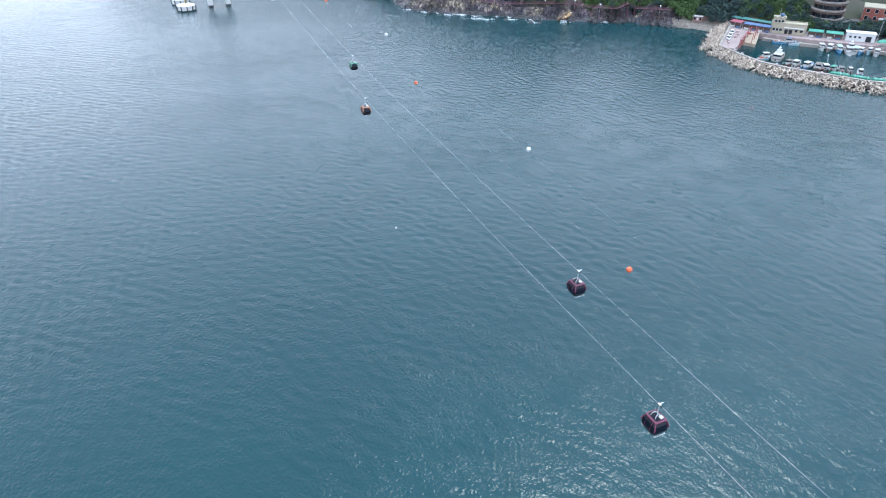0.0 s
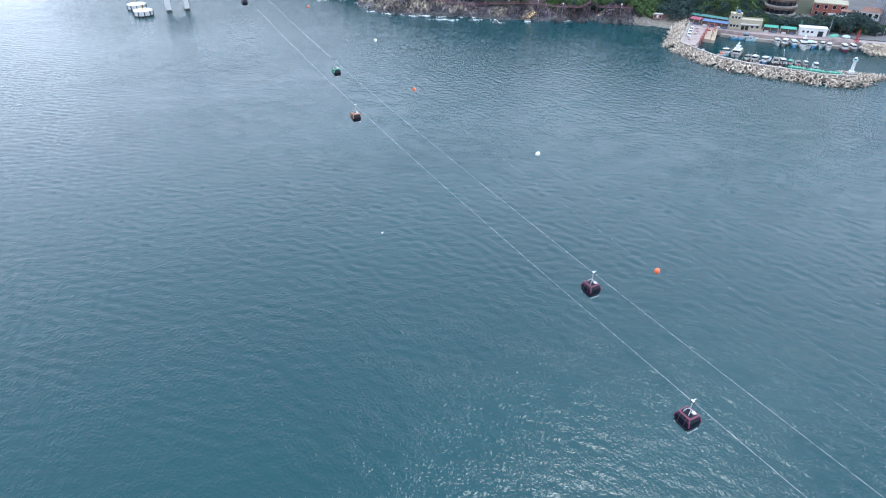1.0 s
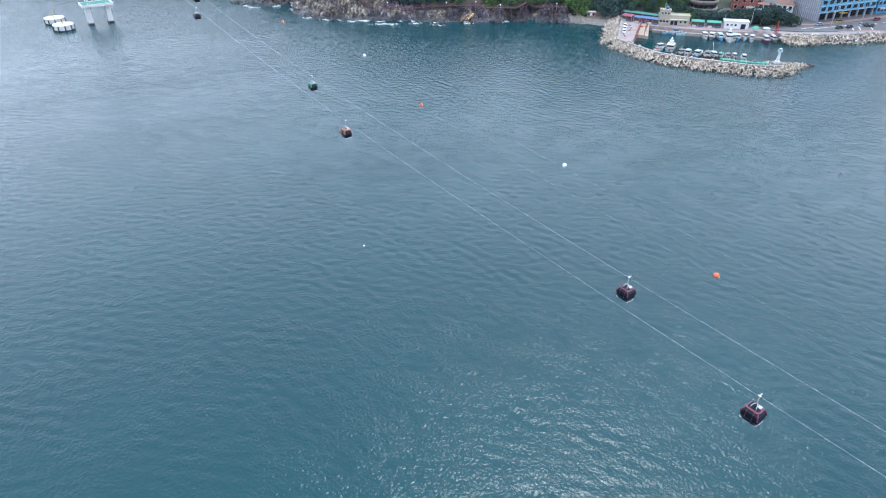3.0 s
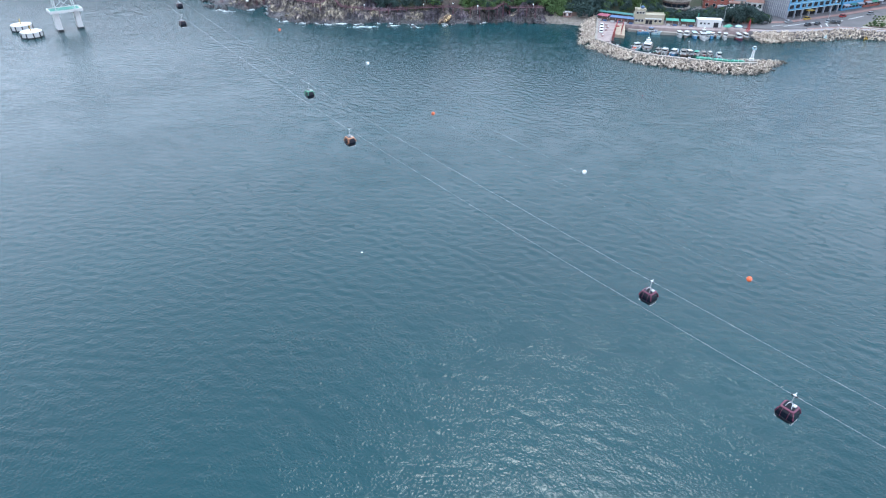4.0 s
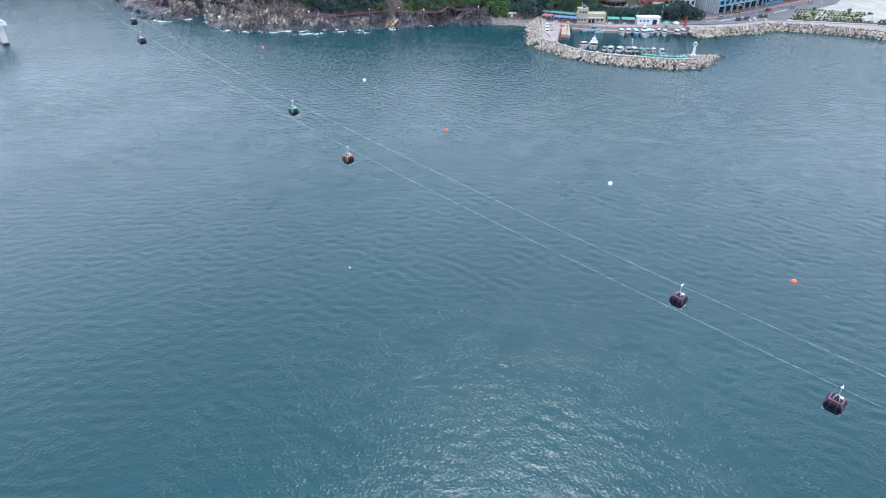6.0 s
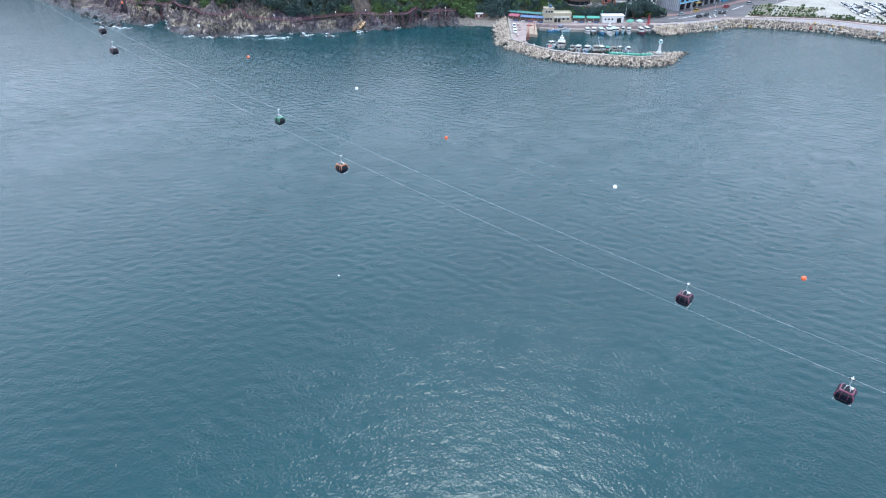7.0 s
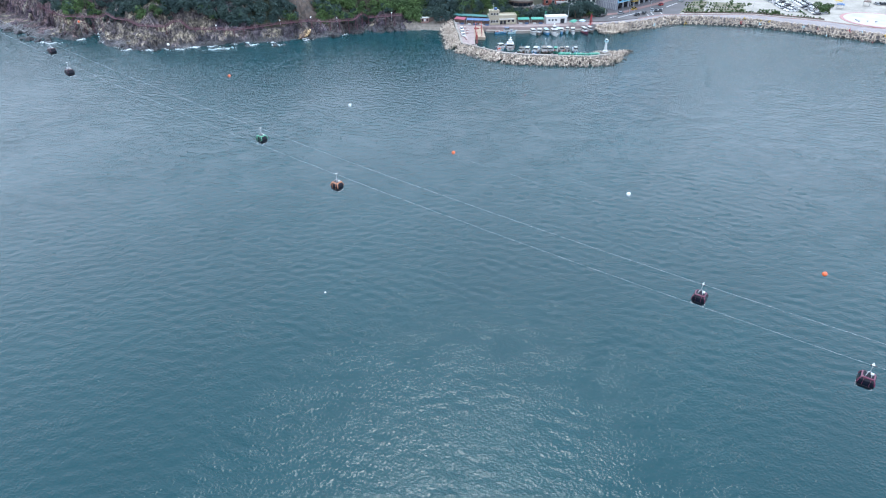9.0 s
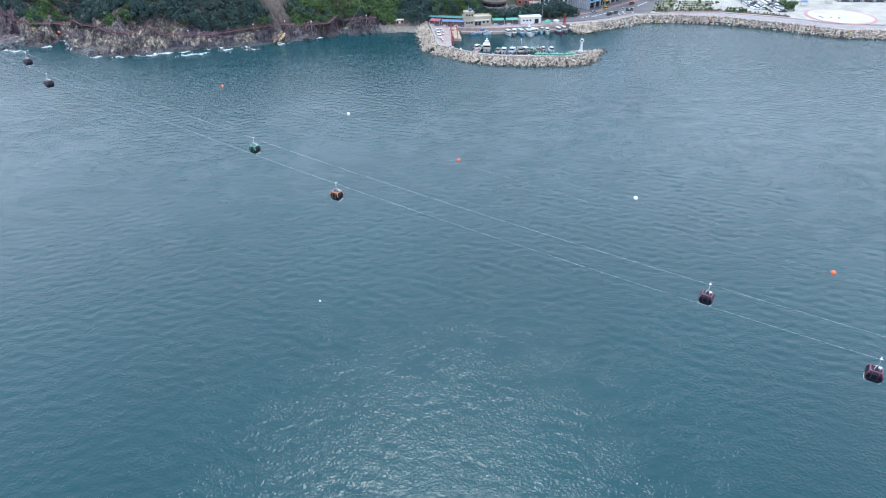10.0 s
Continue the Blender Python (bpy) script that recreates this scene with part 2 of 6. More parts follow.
WATER_BUMP = (0.09, 0.175, 0.03)
WATER_A, WATER_B = (0.0004, 0.0238, 0.0298), (0.0006, 0.037, 0.0442)
M = dict(
    water=water_material(),
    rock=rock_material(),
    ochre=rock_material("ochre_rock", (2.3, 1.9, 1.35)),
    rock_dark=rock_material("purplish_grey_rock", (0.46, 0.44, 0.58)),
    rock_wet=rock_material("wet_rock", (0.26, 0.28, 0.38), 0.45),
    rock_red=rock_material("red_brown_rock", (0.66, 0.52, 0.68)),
    earth=mat("wooded_earth", (0.04, 0.05, 0.028), 0.95, second=(0.06, 0.05, 0.034), vary=0.4, scale=0.08, bump=0.2),
    scree=mat("bare_brown_earth", (0.1, 0.074, 0.06), 0.95, second=(0.065, 0.055, 0.05), vary=0.35, scale=0.5, bump=0.2),
    parapet=mat("pale_parapet_concrete", (0.33, 0.30, 0.27), 0.85, second=(0.24, 0.215, 0.19), vary=0.25, scale=0.3, bump=0.02),
    slip=mat("sandy_slipway_concrete", (0.42, 0.325, 0.245), 0.9, vary=0.25, scale=0.4, bump=0.02),
    walk_stone=mat("pale_promenade_concrete", (0.27, 0.24, 0.245), 0.85, vary=0.18, scale=0.25),
    deck=mat("pinkish_deck_concrete", (0.34, 0.265, 0.25), 0.85, second=(0.25, 0.185, 0.18), vary=0.25, scale=0.4, bump=0.02),
    buff_net=mat("faded_pink_netting", (0.34, 0.2, 0.19), 0.95, second=(0.2, 0.13, 0.12), vary=0.4, scale=1.2, bump=0.08),
    concrete=mat("pale_concrete", (0.30, 0.26, 0.23), 0.85, vary=0.2, scale=0.25, bump=0.02),
    tetra=mat("tetrapod_concrete", (0.52, 0.435, 0.355), 0.9, second=(0.31, 0.25, 0.205), vary=0.3, scale=0.35, bump=0.05, spread=0.25),
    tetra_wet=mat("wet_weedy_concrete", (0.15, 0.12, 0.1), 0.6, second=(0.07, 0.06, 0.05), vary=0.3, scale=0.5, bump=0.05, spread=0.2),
    shingle=mat("grey_shingle", (0.2, 0.17, 0.145), 0.95, vary=0.4, scale=0.6, bump=0.15),
    asphalt=mat("asphalt", (0.13, 0.12, 0.125), 0.9, vary=0.25, scale=0.12, bump=0.01),
    paving=mat("pink_paving", (0.32, 0.19, 0.17), 0.85, vary=0.2, scale=0.2),
    plaza=mat("pale_plaza_paving", (0.46, 0.435, 0.43), 0.85, second=(0.37, 0.35, 0.345), vary=0.12, scale=0.12),
    rim=mat("pink_rim_paint", (0.42, 0.21, 0.21), 0.8, vary=0.15, scale=0.3),
    sand=mat("pale_sandy_paving", (0.37, 0.34, 0.3), 0.9, vary=0.25, scale=0.15),
    lawn=mat("worn_lawn", (0.1, 0.11, 0.06), 0.95, second=(0.21, 0.18, 0.135), vary=0.4, scale=0.25),
    # both leaf colours are lightened, the pines also blued, to hold distance haze
    leaf=mat("leaves", (0.045, 0.084, 0.032), 0.7, second=(0.08, 0.135, 0.045), vary=0.4, scale=0.12, spread=0.22, spec=0.2),
    leaf_dark=mat("pine_leaves", (0.03, 0.057, 0.057), 0.75, second=(0.046, 0.078, 0.067), vary=0.4, scale=0.1, spread=0.22, spec=0.2),
    bark=mat("bark", (0.12, 0.085, 0.06), 0.9, vary=0.4, scale=2),
    white=mat("white_paint", (0.62, 0.62, 0.61), 0.5, vary=0.08, scale=0.5),
    cream=mat("cream_render", (0.4, 0.355, 0.265), 0.8, vary=0.12, scale=0.4),
    blue=mat("blue_sheet", (0.07, 0.14, 0.28), 0.6, vary=0.2, scale=0.5),
    teal=mat("teal_sheet", (0.025, 0.15, 0.14), 0.6, vary=0.2, scale=0.5),
    green=mat("green_tarpaulin", (0.035, 0.26, 0.18), 0.6, vary=0.25, scale=0.6),
    shed_green=mat("green_sheet_roof", (0.03, 0.27, 0.2), 0.6, vary=0.25, scale=0.6),
    pink=mat("magenta_canopy", (0.3, 0.06, 0.1), 0.6, vary=0.2, scale=0.5),
    red=mat("red_paint", (0.34, 0.03, 0.035), 0.5, vary=0.15, scale=0.6),
    faded_red=mat("faded_red_steel", (0.36, 0.075, 0.07), 0.7, vary=0.3, scale=0.8),
    rust=mat("red_brown_wood", (0.115, 0.046, 0.062), 0.8, vary=0.2, scale=0.7),
    brick=mat("red_brick", (0.33, 0.1, 0.075), 0.85, vary=0.25, scale=0.6),
    brown=mat("brown_cladding", (0.13, 0.085, 0.07), 0.7, vary=0.2, scale=0.4),
    grey=mat("grey_cladding", (0.31, 0.32, 0.36), 0.6, vary=0.12, scale=0.3),
    blue_panel=mat("blue_wall_panel", (0.07, 0.28, 0.47), 0.5, vary=0.15, scale=0.3),
    tile=mat("terracotta_tiles", (0.23, 0.115, 0.09), 0.8, vary=0.25, scale=1.2),
    dark=mat("dark_rubber", (0.02, 0.02, 0.022), 0.6, vary=0.2, scale=1.0),
    glass=mat("dark_glass", (0.015, 0.02, 0.028), 0.08, vary=0.1, scale=0.5),
    steel=mat("galvanised_steel", (0.55, 0.57, 0.58), 0.45, metal=0.6, vary=0.12, scale=1.0),
    rope=mat("steel_rope", (0.4, 0.44, 0.46), 0.5, metal=0.2, vary=0.1, scale=2.0),
    yellow=mat("yellow_paint", (0.45, 0.29, 0.05), 0.5, vary=0.15, scale=0.6),
    orange=mat("orange_ball_plastic", (0.75, 0.13, 0.04), 0.45, vary=0.1, scale=1.0),
    ball=mat("white_ball_plastic", (0.82, 0.84, 0.82), 0.4, vary=0.06, scale=1.0),
    foam=mat("sea_foam", (0.8, 0.82, 0.82), 0.9, vary=0.15, scale=1.5),
    tint=mat("tinted_cabin_glass", (0.005, 0.008, 0.016), 0.12, vary=0.1, scale=0.5, spec=0.2),
    maroon=mat("maroon_lacquer", (0.14, 0.024, 0.055), 0.4, vary=0.12, scale=1.0),
    maroon_dark=mat("dark_maroon_lacquer", (0.06, 0.02, 0.032), 0.4, vary=0.12, scale=1.0),
    amber=mat("orange_lacquer", (0.52, 0.2, 0.09), 0.3, vary=0.12, scale=1.0),
    jade=mat("green_lacquer", (0.1, 0.38, 0.24), 0.3, vary=0.12, scale=1.0),
    black=mat("black_lacquer", (0.006, 0.008, 0.016), 0.3, vary=0.15, scale=1.0, spec=0.12),
    cyan=mat("pale_cyan_paint", (0.38, 0.55, 0.6), 0.5, vary=0.1, scale=0.6),
    net=mat("green_safety_net", (0.05, 0.24, 0.19), 0.8, vary=0.2, scale=0.5),
    car_white=mat("white_car_paint", (0.75, 0.75, 0.75), 0.3, vary=0.05, scale=1.0),
    car_dark=mat("dark_car_paint", (0.03, 0.03, 0.035), 0.3, vary=0.1, scale=1.0),
    car_grey=mat("silver_car_paint", (0.4, 0.42, 0.44), 0.3, metal=0.5, vary=0.08, scale=1.0),
    boat_white=mat("chalky_boat_paint", (0.56, 0.57, 0.56), 0.55, second=(0.42, 0.42, 0.41), vary=0.2, scale=1.2),
    hull_blue=mat("blue_hull_paint", (0.12, 0.3, 0.5), 0.5, vary=0.15, scale=0.7),
    deck_tan=mat("weathered_boat_deck", (0.22, 0.19, 0.165), 0.8, vary=0.25, scale=1.0),
)


# ---- small mesh tools ----
def box(bm, x0, y0, z0, x1, y1, z1, taper=0.0):
    """A box; taper draws the top in by that many metres on each side."""
    vs = [bm.verts.new(p) for p in ((x0, y0, z0), (x1, y0, z0), (x1, y1, z0), (x0, y1, z0),
                                    (x0 + taper, y0 + taper, z1), (x1 - taper, y0 + taper, z1), (x1 - taper, y1 - taper, z1), (x0 + taper, y1 - taper, z1))]
    for f in ((3, 2, 1, 0), (4, 5, 6, 7), (0, 1, 5, 4), (1, 2, 6, 5), (2, 3, 7, 6), (3, 0, 4, 7)):
        bm.faces.new([vs[i] for i in f])


def tube(bm, a, b, ra, rb=None, n=8, caps=True):
    """A round bar from a to b."""
    a, b = Vector(a), Vector(b)
    rb = ra if rb is None else rb
    q = (b - a).to_track_quat("Z", "Y")
    ends = []
    for p, r in ((a, ra), (b, rb)):
        ends.append([bm.verts.new(p + q @ Vector((r * math.cos(2 * math.pi * i / n), r * math.sin(2 * math.pi * i / n), 0))) for i in range(n)])
    for i in range(n):
        bm.faces.new((ends[0][i], ends[0][(i + 1) % n], ends[1][(i + 1) % n], ends[1][i]))
    if caps:
        bm.faces.new(ends[0][::-1])
        bm.faces.new(ends[1])


def loft(bm, rings, caps=True):
    """Rings of equally many points, joined one to the next."""
    made = [[bm.verts.new(p) for p in ring] for ring in rings]
    n = len(made[0])
    for lo, hi in zip(made, made[1:]):
        for i in range(n):
            bm.faces.new((lo[i], lo[(i + 1) % n], hi[(i + 1) % n], hi[i]))
    if caps:
        bm.faces.new(made[0][::-1])
        bm.faces.new(made[-1])


def prism(bm, outline, z0, z1):
    """An upright slab over a plan outline."""
    area = sum(a[0] * b[1] - b[0] * a[1] for a, b in zip(outline, outline[1:] + outline[:1]))
    pts = outline if area > 0 else outline[::-1]
    loft(bm, [[(x, y, z0) for x, y in pts], [(x, y, z1) for x, y in pts]])


def ball(bm, c, r, n=10, squash=1.0):
    rings = []
    for j in range(1, n):
        a = math.pi * j / n
        rings.append([(c[0] + r * math.sin(a) * math.cos(2 * math.pi * i / (n + 4)), c[1] + r * math.sin(a) * math.sin(2 * math.pi * i / (n + 4)), c[2] - r * squash * math.cos(a)) for i in range(n + 4)])
    loft(bm, rings)


def strip(bm, line, half, z0, z1, shift=0.0):
    """A wall or kerb of constant width along a plan line."""
    pts = [Vector(p) for p in line]
    left, right = [], []
    for i, p in enumerate(pts):
        d = (pts[min(i + 1, len(pts) - 1)] - pts[max(i - 1, 0)]).normalized()
        n = Vector((-d.y, d.x))
        left.append(p + n * (shift + half))
        right.append(p + n * (shift - half))
    for i in range(len(pts) - 1):
        q = [left[i], right[i], right[i + 1], left[i + 1]]
        prism(bm, [tuple(v) for v in q], z0, z1)


def mesh_of(bm, name, material, smooth=False):
    me = bpy.data.meshes.new(name)
    bmesh.ops.recalc_face_normals(bm, faces=bm.faces)
    bm.to_mesh(me)
    bm.free()
    me.materials.append(material)
    if smooth:
        for p in me.polygons:
            p.use_smooth = True
    return me


def part(name, bm, material, parent=None, label="", smooth=False):
    """One mesh object under a thing or under a part."""
    ob = new(name, mesh_of(bm, name, material, smooth))
    ob.parent = parent
    if label:
        ob["label"] = label
    return ob


def thing(name, label, category, m=None, group="", kind=""):
    """The empty at a thing's base."""
    ob = tagged(new(name), label, category, group, kind)
    ob.empty_display_size = 0.5
    if m is not None:
        ob.matrix_basis = m
    return ob


def solid(name, bm, material, label, category="", kind="", m=None, group="", smooth=False):
    """A thing of one mesh."""
    ob = tagged(new(name, mesh_of(bm, name, material, smooth)), label, category, group, kind)
    if m is not None:
        ob.matrix_basis = m
    return ob


def B():
    return bmesh.new()


def grid_mesh(name, xs, ys, zs, material, smooth=True):
    nx, ny = len(xs), len(ys)
    X, Y = np.meshgrid(xs, ys)
    co = np.stack([X.ravel(), Y.ravel(), zs.ravel()], 1).astype(np.float32)
    i = np.arange(nx * ny).reshape(ny, nx)
    quads = np.stack([i[:-1, :-1].ravel(), i[:-1, 1:].ravel(), i[1:, 1:].ravel(), i[1:, :-1].ravel()], 1)
    me = bpy.data.meshes.new(name)
    me.vertices.add(len(co))
    me.vertices.foreach_set("co", co.ravel())
    me.loops.add(quads.size)
    me.loops.foreach_set("vertex_index", quads.ravel().astype(np.int32))
    me.polygons.add(len(quads))
    me.polygons.foreach_set("loop_start", np.arange(0, quads.size, 4, dtype=np.int32))
    me.polygons.foreach_set("use_smooth", np.full(len(quads), smooth))
    me.update(calc_edges=True)
    me.materials.append(material)
    return me


def raw_mesh(name, verts, faces, material):
    me = bpy.data.meshes.new(name)
    me.from_pydata(verts, [], faces)
    me.materials.append(material)
    return me


def vnoise(x, y, seed=0):
    """Smooth lattice noise of arrays, 0 to 1."""
    def h(i, j):
        v = np.sin(i * 127.1 + j * 311.7 + seed * 74.7) * 43758.5453
        return v - np.floor(v)
    i, j = np.floor(x), np.floor(y)
    u, v = x - i, y - j
    u, v = u * u * (3 - 2 * u), v * v * (3 - 2 * v)
    return (h(i, j) * (1 - u) + h(i + 1, j) * u) * (1 - v) + (h(i, j + 1) * (1 - u) + h(i + 1, j + 1) * u) * v


def fbm(x, y, octaves=4, seed=0, ridge=False):
    total, amp, norm = 0, 1.0, 0
    for k in range(octaves):
        n = vnoise(x * 2 ** k + 17.3 * k, y * 2 ** k - 9.1 * k, seed + k)
        total = total + amp * (1 - abs(2 * n - 1) if ridge else n)
        norm += amp
        amp *= 0.5
    return total / norm


# ---- sea ----
def graded(a, b, fine, lo, hi, grow=1.35):
    """Coordinates that are fine from a to b and widen towards lo and hi."""
    mid = list(np.arange(a, b + fine, fine))
    up, step = [], fine
    while (mid + up)[-1] < hi:
        step *= grow
        up.append((mid + up)[-1] + step)
    down, step = [], fine
    while (down[-1] if down else a) > lo:
        step *= grow
        down.append((down[-1] if down else a) - step)
    return np.array(down[::-1] + mid + up)


BASIN = [(108, 290), (116, 266), (124, 259), (146, 245), (158, 250), (166, 262), (172, 272), (183, 280), (186, 290), (150, 308), (130, 318)]


def smooth_lanes(X, Y):
    """Where the breeze has ruffled the sea, 0 to 1."""
    return np.clip((fbm(X * 0.009 + Y * 0.003, Y * 0.022, 3, 60) - 0.3) / 0.4, 0, 1)


def sea():
    xs, ys = graded(-240, 320, 0.7, -3500, 3500), graded(45, 425, 0.54, -3000, 3500)
    X, Y = np.meshgrid(xs, ys)
    Z = np.zeros_like(X)
    rng = np.random.default_rng(4)
    for k in range(40):
        lam = 1.9 * (1.85 ** (k / 39.0))
        a = radians(52 + rng.normal(0, 26))
        Z += 0.0052 * lam ** 0.5 * np.sin(2 * math.pi / lam * (X * math.cos(a) + Y * math.sin(a)) + rng.uniform(0, 6.28))
    edge = np.clip(np.minimum.reduce([X + 240, 320 - X, Y - 45, 425 - Y]) / 25, 0, 1)
    # sheltered water inside the breakwater
    calm = np.ones_like(X)
    inside = np.zeros(X.shape, bool)
    for (ax, ay), (bx, by) in zip(BASIN, BASIN[1:] + BASIN[:1]):
        if ay != by:
            inside ^= ((ay > Y) != (by > Y)) & (X < (bx - ax) * (Y - ay) / (by - ay) + ax)
    calm[inside] = 0.45
    lanes = 0.85 + 0.3 * smooth_lanes(X, Y)
    me = grid_mesh("water", xs, ys, Z * edge * calm * lanes ** 1.2, M["water"])
    layer = me.attributes.new("open_sea", "FLOAT", "POINT")
    layer.data.foreach_set("value", calm.ravel().astype(np.float32))
    tagged(new("water", me), "blue-green rippled sea under a hazy sky", "sea", kind="structure")


sea()

# ---- land ----
FLAT = 3.0      # height of the streets
QUAY = 2.6      # height of the quay and the breakwater's deck
COAST = [(-160, 560), (-118, 495), (-104, 470), (-88, 440), (-79, 424), (-73, 414), (-66, 408), (-56, 398), (-50, 403), (-46, 411), (-43.5, 405), (-44.5, 391), (-42, 380), (-38.5, 374), (-34, 367),
         (-25, 362), (-14, 358), (-5, 357), (5, 353.5), (13, 354), (21, 350.5), (32, 346.5), (40, 347.5), (48, 345.5), (61, 344), (72, 343.5), (79, 346), (86, 341), (95, 338), (100, 337.5)]
BEACH = [(108, 332), (116, 326)]
PROM_OUT = [(184.5, 290), (200, 285.5), (214.8, 283.6), (233, 284.5), (252, 273), (270, 257), (288, 227), (298, 207), (316, 194), (345, 178), (420, 140)]
PROM_IN = [(200, 290), (215, 288), (233, 288.5), (255.5, 277.5), (277.5, 264), (298, 236), (306.5, 215.5), (324.5, 200.5), (352, 185), (425, 147)]
LAND = COAST + BEACH + [(127, 321), (133, 319), (150, 309), (172, 299.5), (187, 293), (201, 290), (216, 288), (234, 289), (256, 278), (278, 264), (299, 237), (308, 216), (326, 202), (354, 187),
                        (480, 120), (900, 100), (1400, 1400), (-900, 1400), (-500, 760)]

# the cliff walkway's line and deck heights
WALK = [(-69.9, 446.5, 9.0), (-62.7, 421.7, 9.0), (-58.1, 410.7, 9.0), (-41.9, 399.4, 9.0), (-38.9, 402.0, 10.0), (-35.7, 393.0, 9.0), (-29.8, 385.4, 9.0), (-26.5, 376.8, 8.0), (-15.3, 367.5, 8.0), (-11.0, 367.8, 10.0),
        (-7.8, 367.1, 10.0), (-4.7, 364.3, 6.5), (6.1, 360.0, 6.0), (14.4, 356.0, 5.5), (24.0, 356.4, 5.5), (38.0, 355.8, 6.0), (52.4, 350.2, 7.0), (58.3, 346.3, 6.5), (72.3, 343.2, 6.5), (78.4, 346.3, 8.5), (82.2, 346.7, 6.0), (94.0, 340.0, 7.0), (98.5, 340.5, 6.8)]


WALK_X = [-96.0] + [p[0] for p in WALK[:3] + WALK[4:]]
WALK_Y = [506.0] + [p[1] for p in WALK[:3] + WALK[4:]]
WALK_Z = [9.0] + [p[2] for p in WALK[:3] + WALK[4:]]


def signed_distance(X, Y, poly):
    """Metres inside (positive) or outside a plan outline."""
    d2, inside = np.full(X.shape, 1e12), np.zeros(X.shape, bool)
    for (ax, ay), (bx, by) in zip(poly, poly[1:] + poly[:1]):
        ex, ey = bx - ax, by - ay
        t = np.clip(((X - ax) * ex + (Y - ay) * ey) / (ex * ex + ey * ey), 0, 1)
        d2 = np.minimum(d2, (X - ax - t * ex) ** 2 + (Y - ay - t * ey) ** 2)
        if ay != by:
            cross = ((ay > Y) != (by > Y)) & (X < ex * (Y - ay) / ey + ax)
            inside ^= cross
    return np.where(inside, 1, -1) * np.sqrt(d2)


def smooth01(a, b, v):
    t = np.clip((v - a) / (b - a), 0, 1)
    return t * t * (3 - 2 * t)


def land_height(X, Y):
    d = signed_distance(X, Y, LAND)
    # rocky headland with woods above, to the west of the beach
    crag = fbm(X * 0.1, Y * 0.1, 5, 3, True)
    big = fbm(X * 0.035, Y * 0.035, 3, 8)
    sharp = fbm(X * 0.28, Y * 0.24, 5, 13, True)
    rock = 4.2 * smooth01(-1, 7, d + 5 * (crag - 0.55)) + 0.95 * np.clip(d - 9, 0, 12) + 0.64 * np.clip(d - 21, 0, 400)
    rock = rock + ((crag - 0.5) * 4.0 + (sharp - 0.5) * 5.4) * smooth01(-2, 2, d) * (1 - 0.8 * smooth01(10, 22, d)) + (big - 0.5) * 3 * smooth01(0, 10, d)
    gully = fbm(X * 0.17 + 0.05 * Y, Y * 0.05 - 0.03 * X, 4, 33, True)      # steep ribs and clefts down to the sea
    rock = rock + (gully - 0.55) * 6.5 * smooth01(0, 3, d) * (1 - smooth01(14, 26, d))
    ledge = np.floor(rock / 1.7) * 1.7 + 1.7 * smooth01(0.55, 0.95, rock / 1.7 - np.floor(rock / 1.7))
    rock = rock + (ledge - rock) * 0.45 * smooth01(0, 2, d) * (1 - smooth01(10, 16, d))
    rock = np.where(d < 0, np.maximum(-4, 0.9 * d + (crag - 0.45) * 5.5 * np.clip(1 + d / 5, 0, 1)), rock)
    # the rock stays below the walkway and falls away to the sea before it
    wy, wz = np.interp(X, WALK_X, WALK_Y), np.interp(X, WALK_X, WALK_Z)
    cap = np.where(Y < wy + 1.5, wz - 1.0 - 0.22 * np.clip(wy - Y, 0, 40), wz - 1.0 + 1.6 * (Y - wy - 1.5))
    relief = 22.0 * np.clip(0.78 - gully, 0, 1) ** 1.2 + 9.0 * np.clip(0.78 - sharp, 0, 1)
    cap = cap - relief * np.where(Y < wy, smooth01(1.0, 5, wy - Y), smooth01(2.5, 8, Y - wy))
    cap = np.maximum(cap, np.minimum(0.35 * d, 2.2) * np.clip(d, 0, 1))
    rock = np.where((X > -94) & (X < 99), np.minimum(rock, cap), rock)
    # low ground round the harbour and along the promenade, with the hill's foot behind it
    low = np.clip(d * np.where(X < 126, 0.2, 0.9), -4, FLAT - 0.12)
    hill_line = 330 - 0.17 * (X - 140)
    # steeper hill out of view, carried east to darken the sea's reflection
    low = low + 0.9 * np.clip(Y - hill_line - np.where(X > 150, 0.5 * (X - 150), 0) - 24, 0, 200) * np.clip((600 - X) / 90, 0, 1)
    low = low + 0.55 * np.clip(Y - (hill_line + np.where(X > 150, 0.5 * (X - 150), 0) + 0.5 * np.clip(125 - X, 0, 40)), 0, 200) * np.clip((215 - X) / 40, 0, 1)
    low = low + 0.6 * np.clip(X + 0.35 * Y - 540, 0, 150)      # unseen rise beyond the park, added to dim the sky the sea reflects
    w = smooth01(96, 112, X)
    z = rock * (1 - w) + low * w
    return np.minimum(z, np.interp(X, [20, 75, 150, 270], [72, 40, 40, 100]) + 8 * big), d, crag


gx = np.concatenate([np.arange(-420, -115, 9.0), np.arange(-115, 132, 0.8), np.arange(132, 260, 3.0), np.arange(260, 900, 12.0)])
gy = np.concatenate([np.arange(100, 318, 6.0), np.arange(318, 432, 0.8), np.arange(432, 520, 3.0), np.arange(520, 1100, 14.0)])
GX, GY = np.meshgrid(gx, gy)
GZ, GD, GC = land_height(GX, GY)
ground = tagged(new("ground", grid_mesh("ground", gx, gy, GZ, M["rock"], smooth=False)), "craggy brown and ochre shore rock under wooded earth", "ground", kind="structure")
ground.data.materials.append(M["earth"])
ground.data.materials.append(M["asphalt"])
ground.data.materials.append(M["shingle"])
ground.data.materials.append(M["scree"])
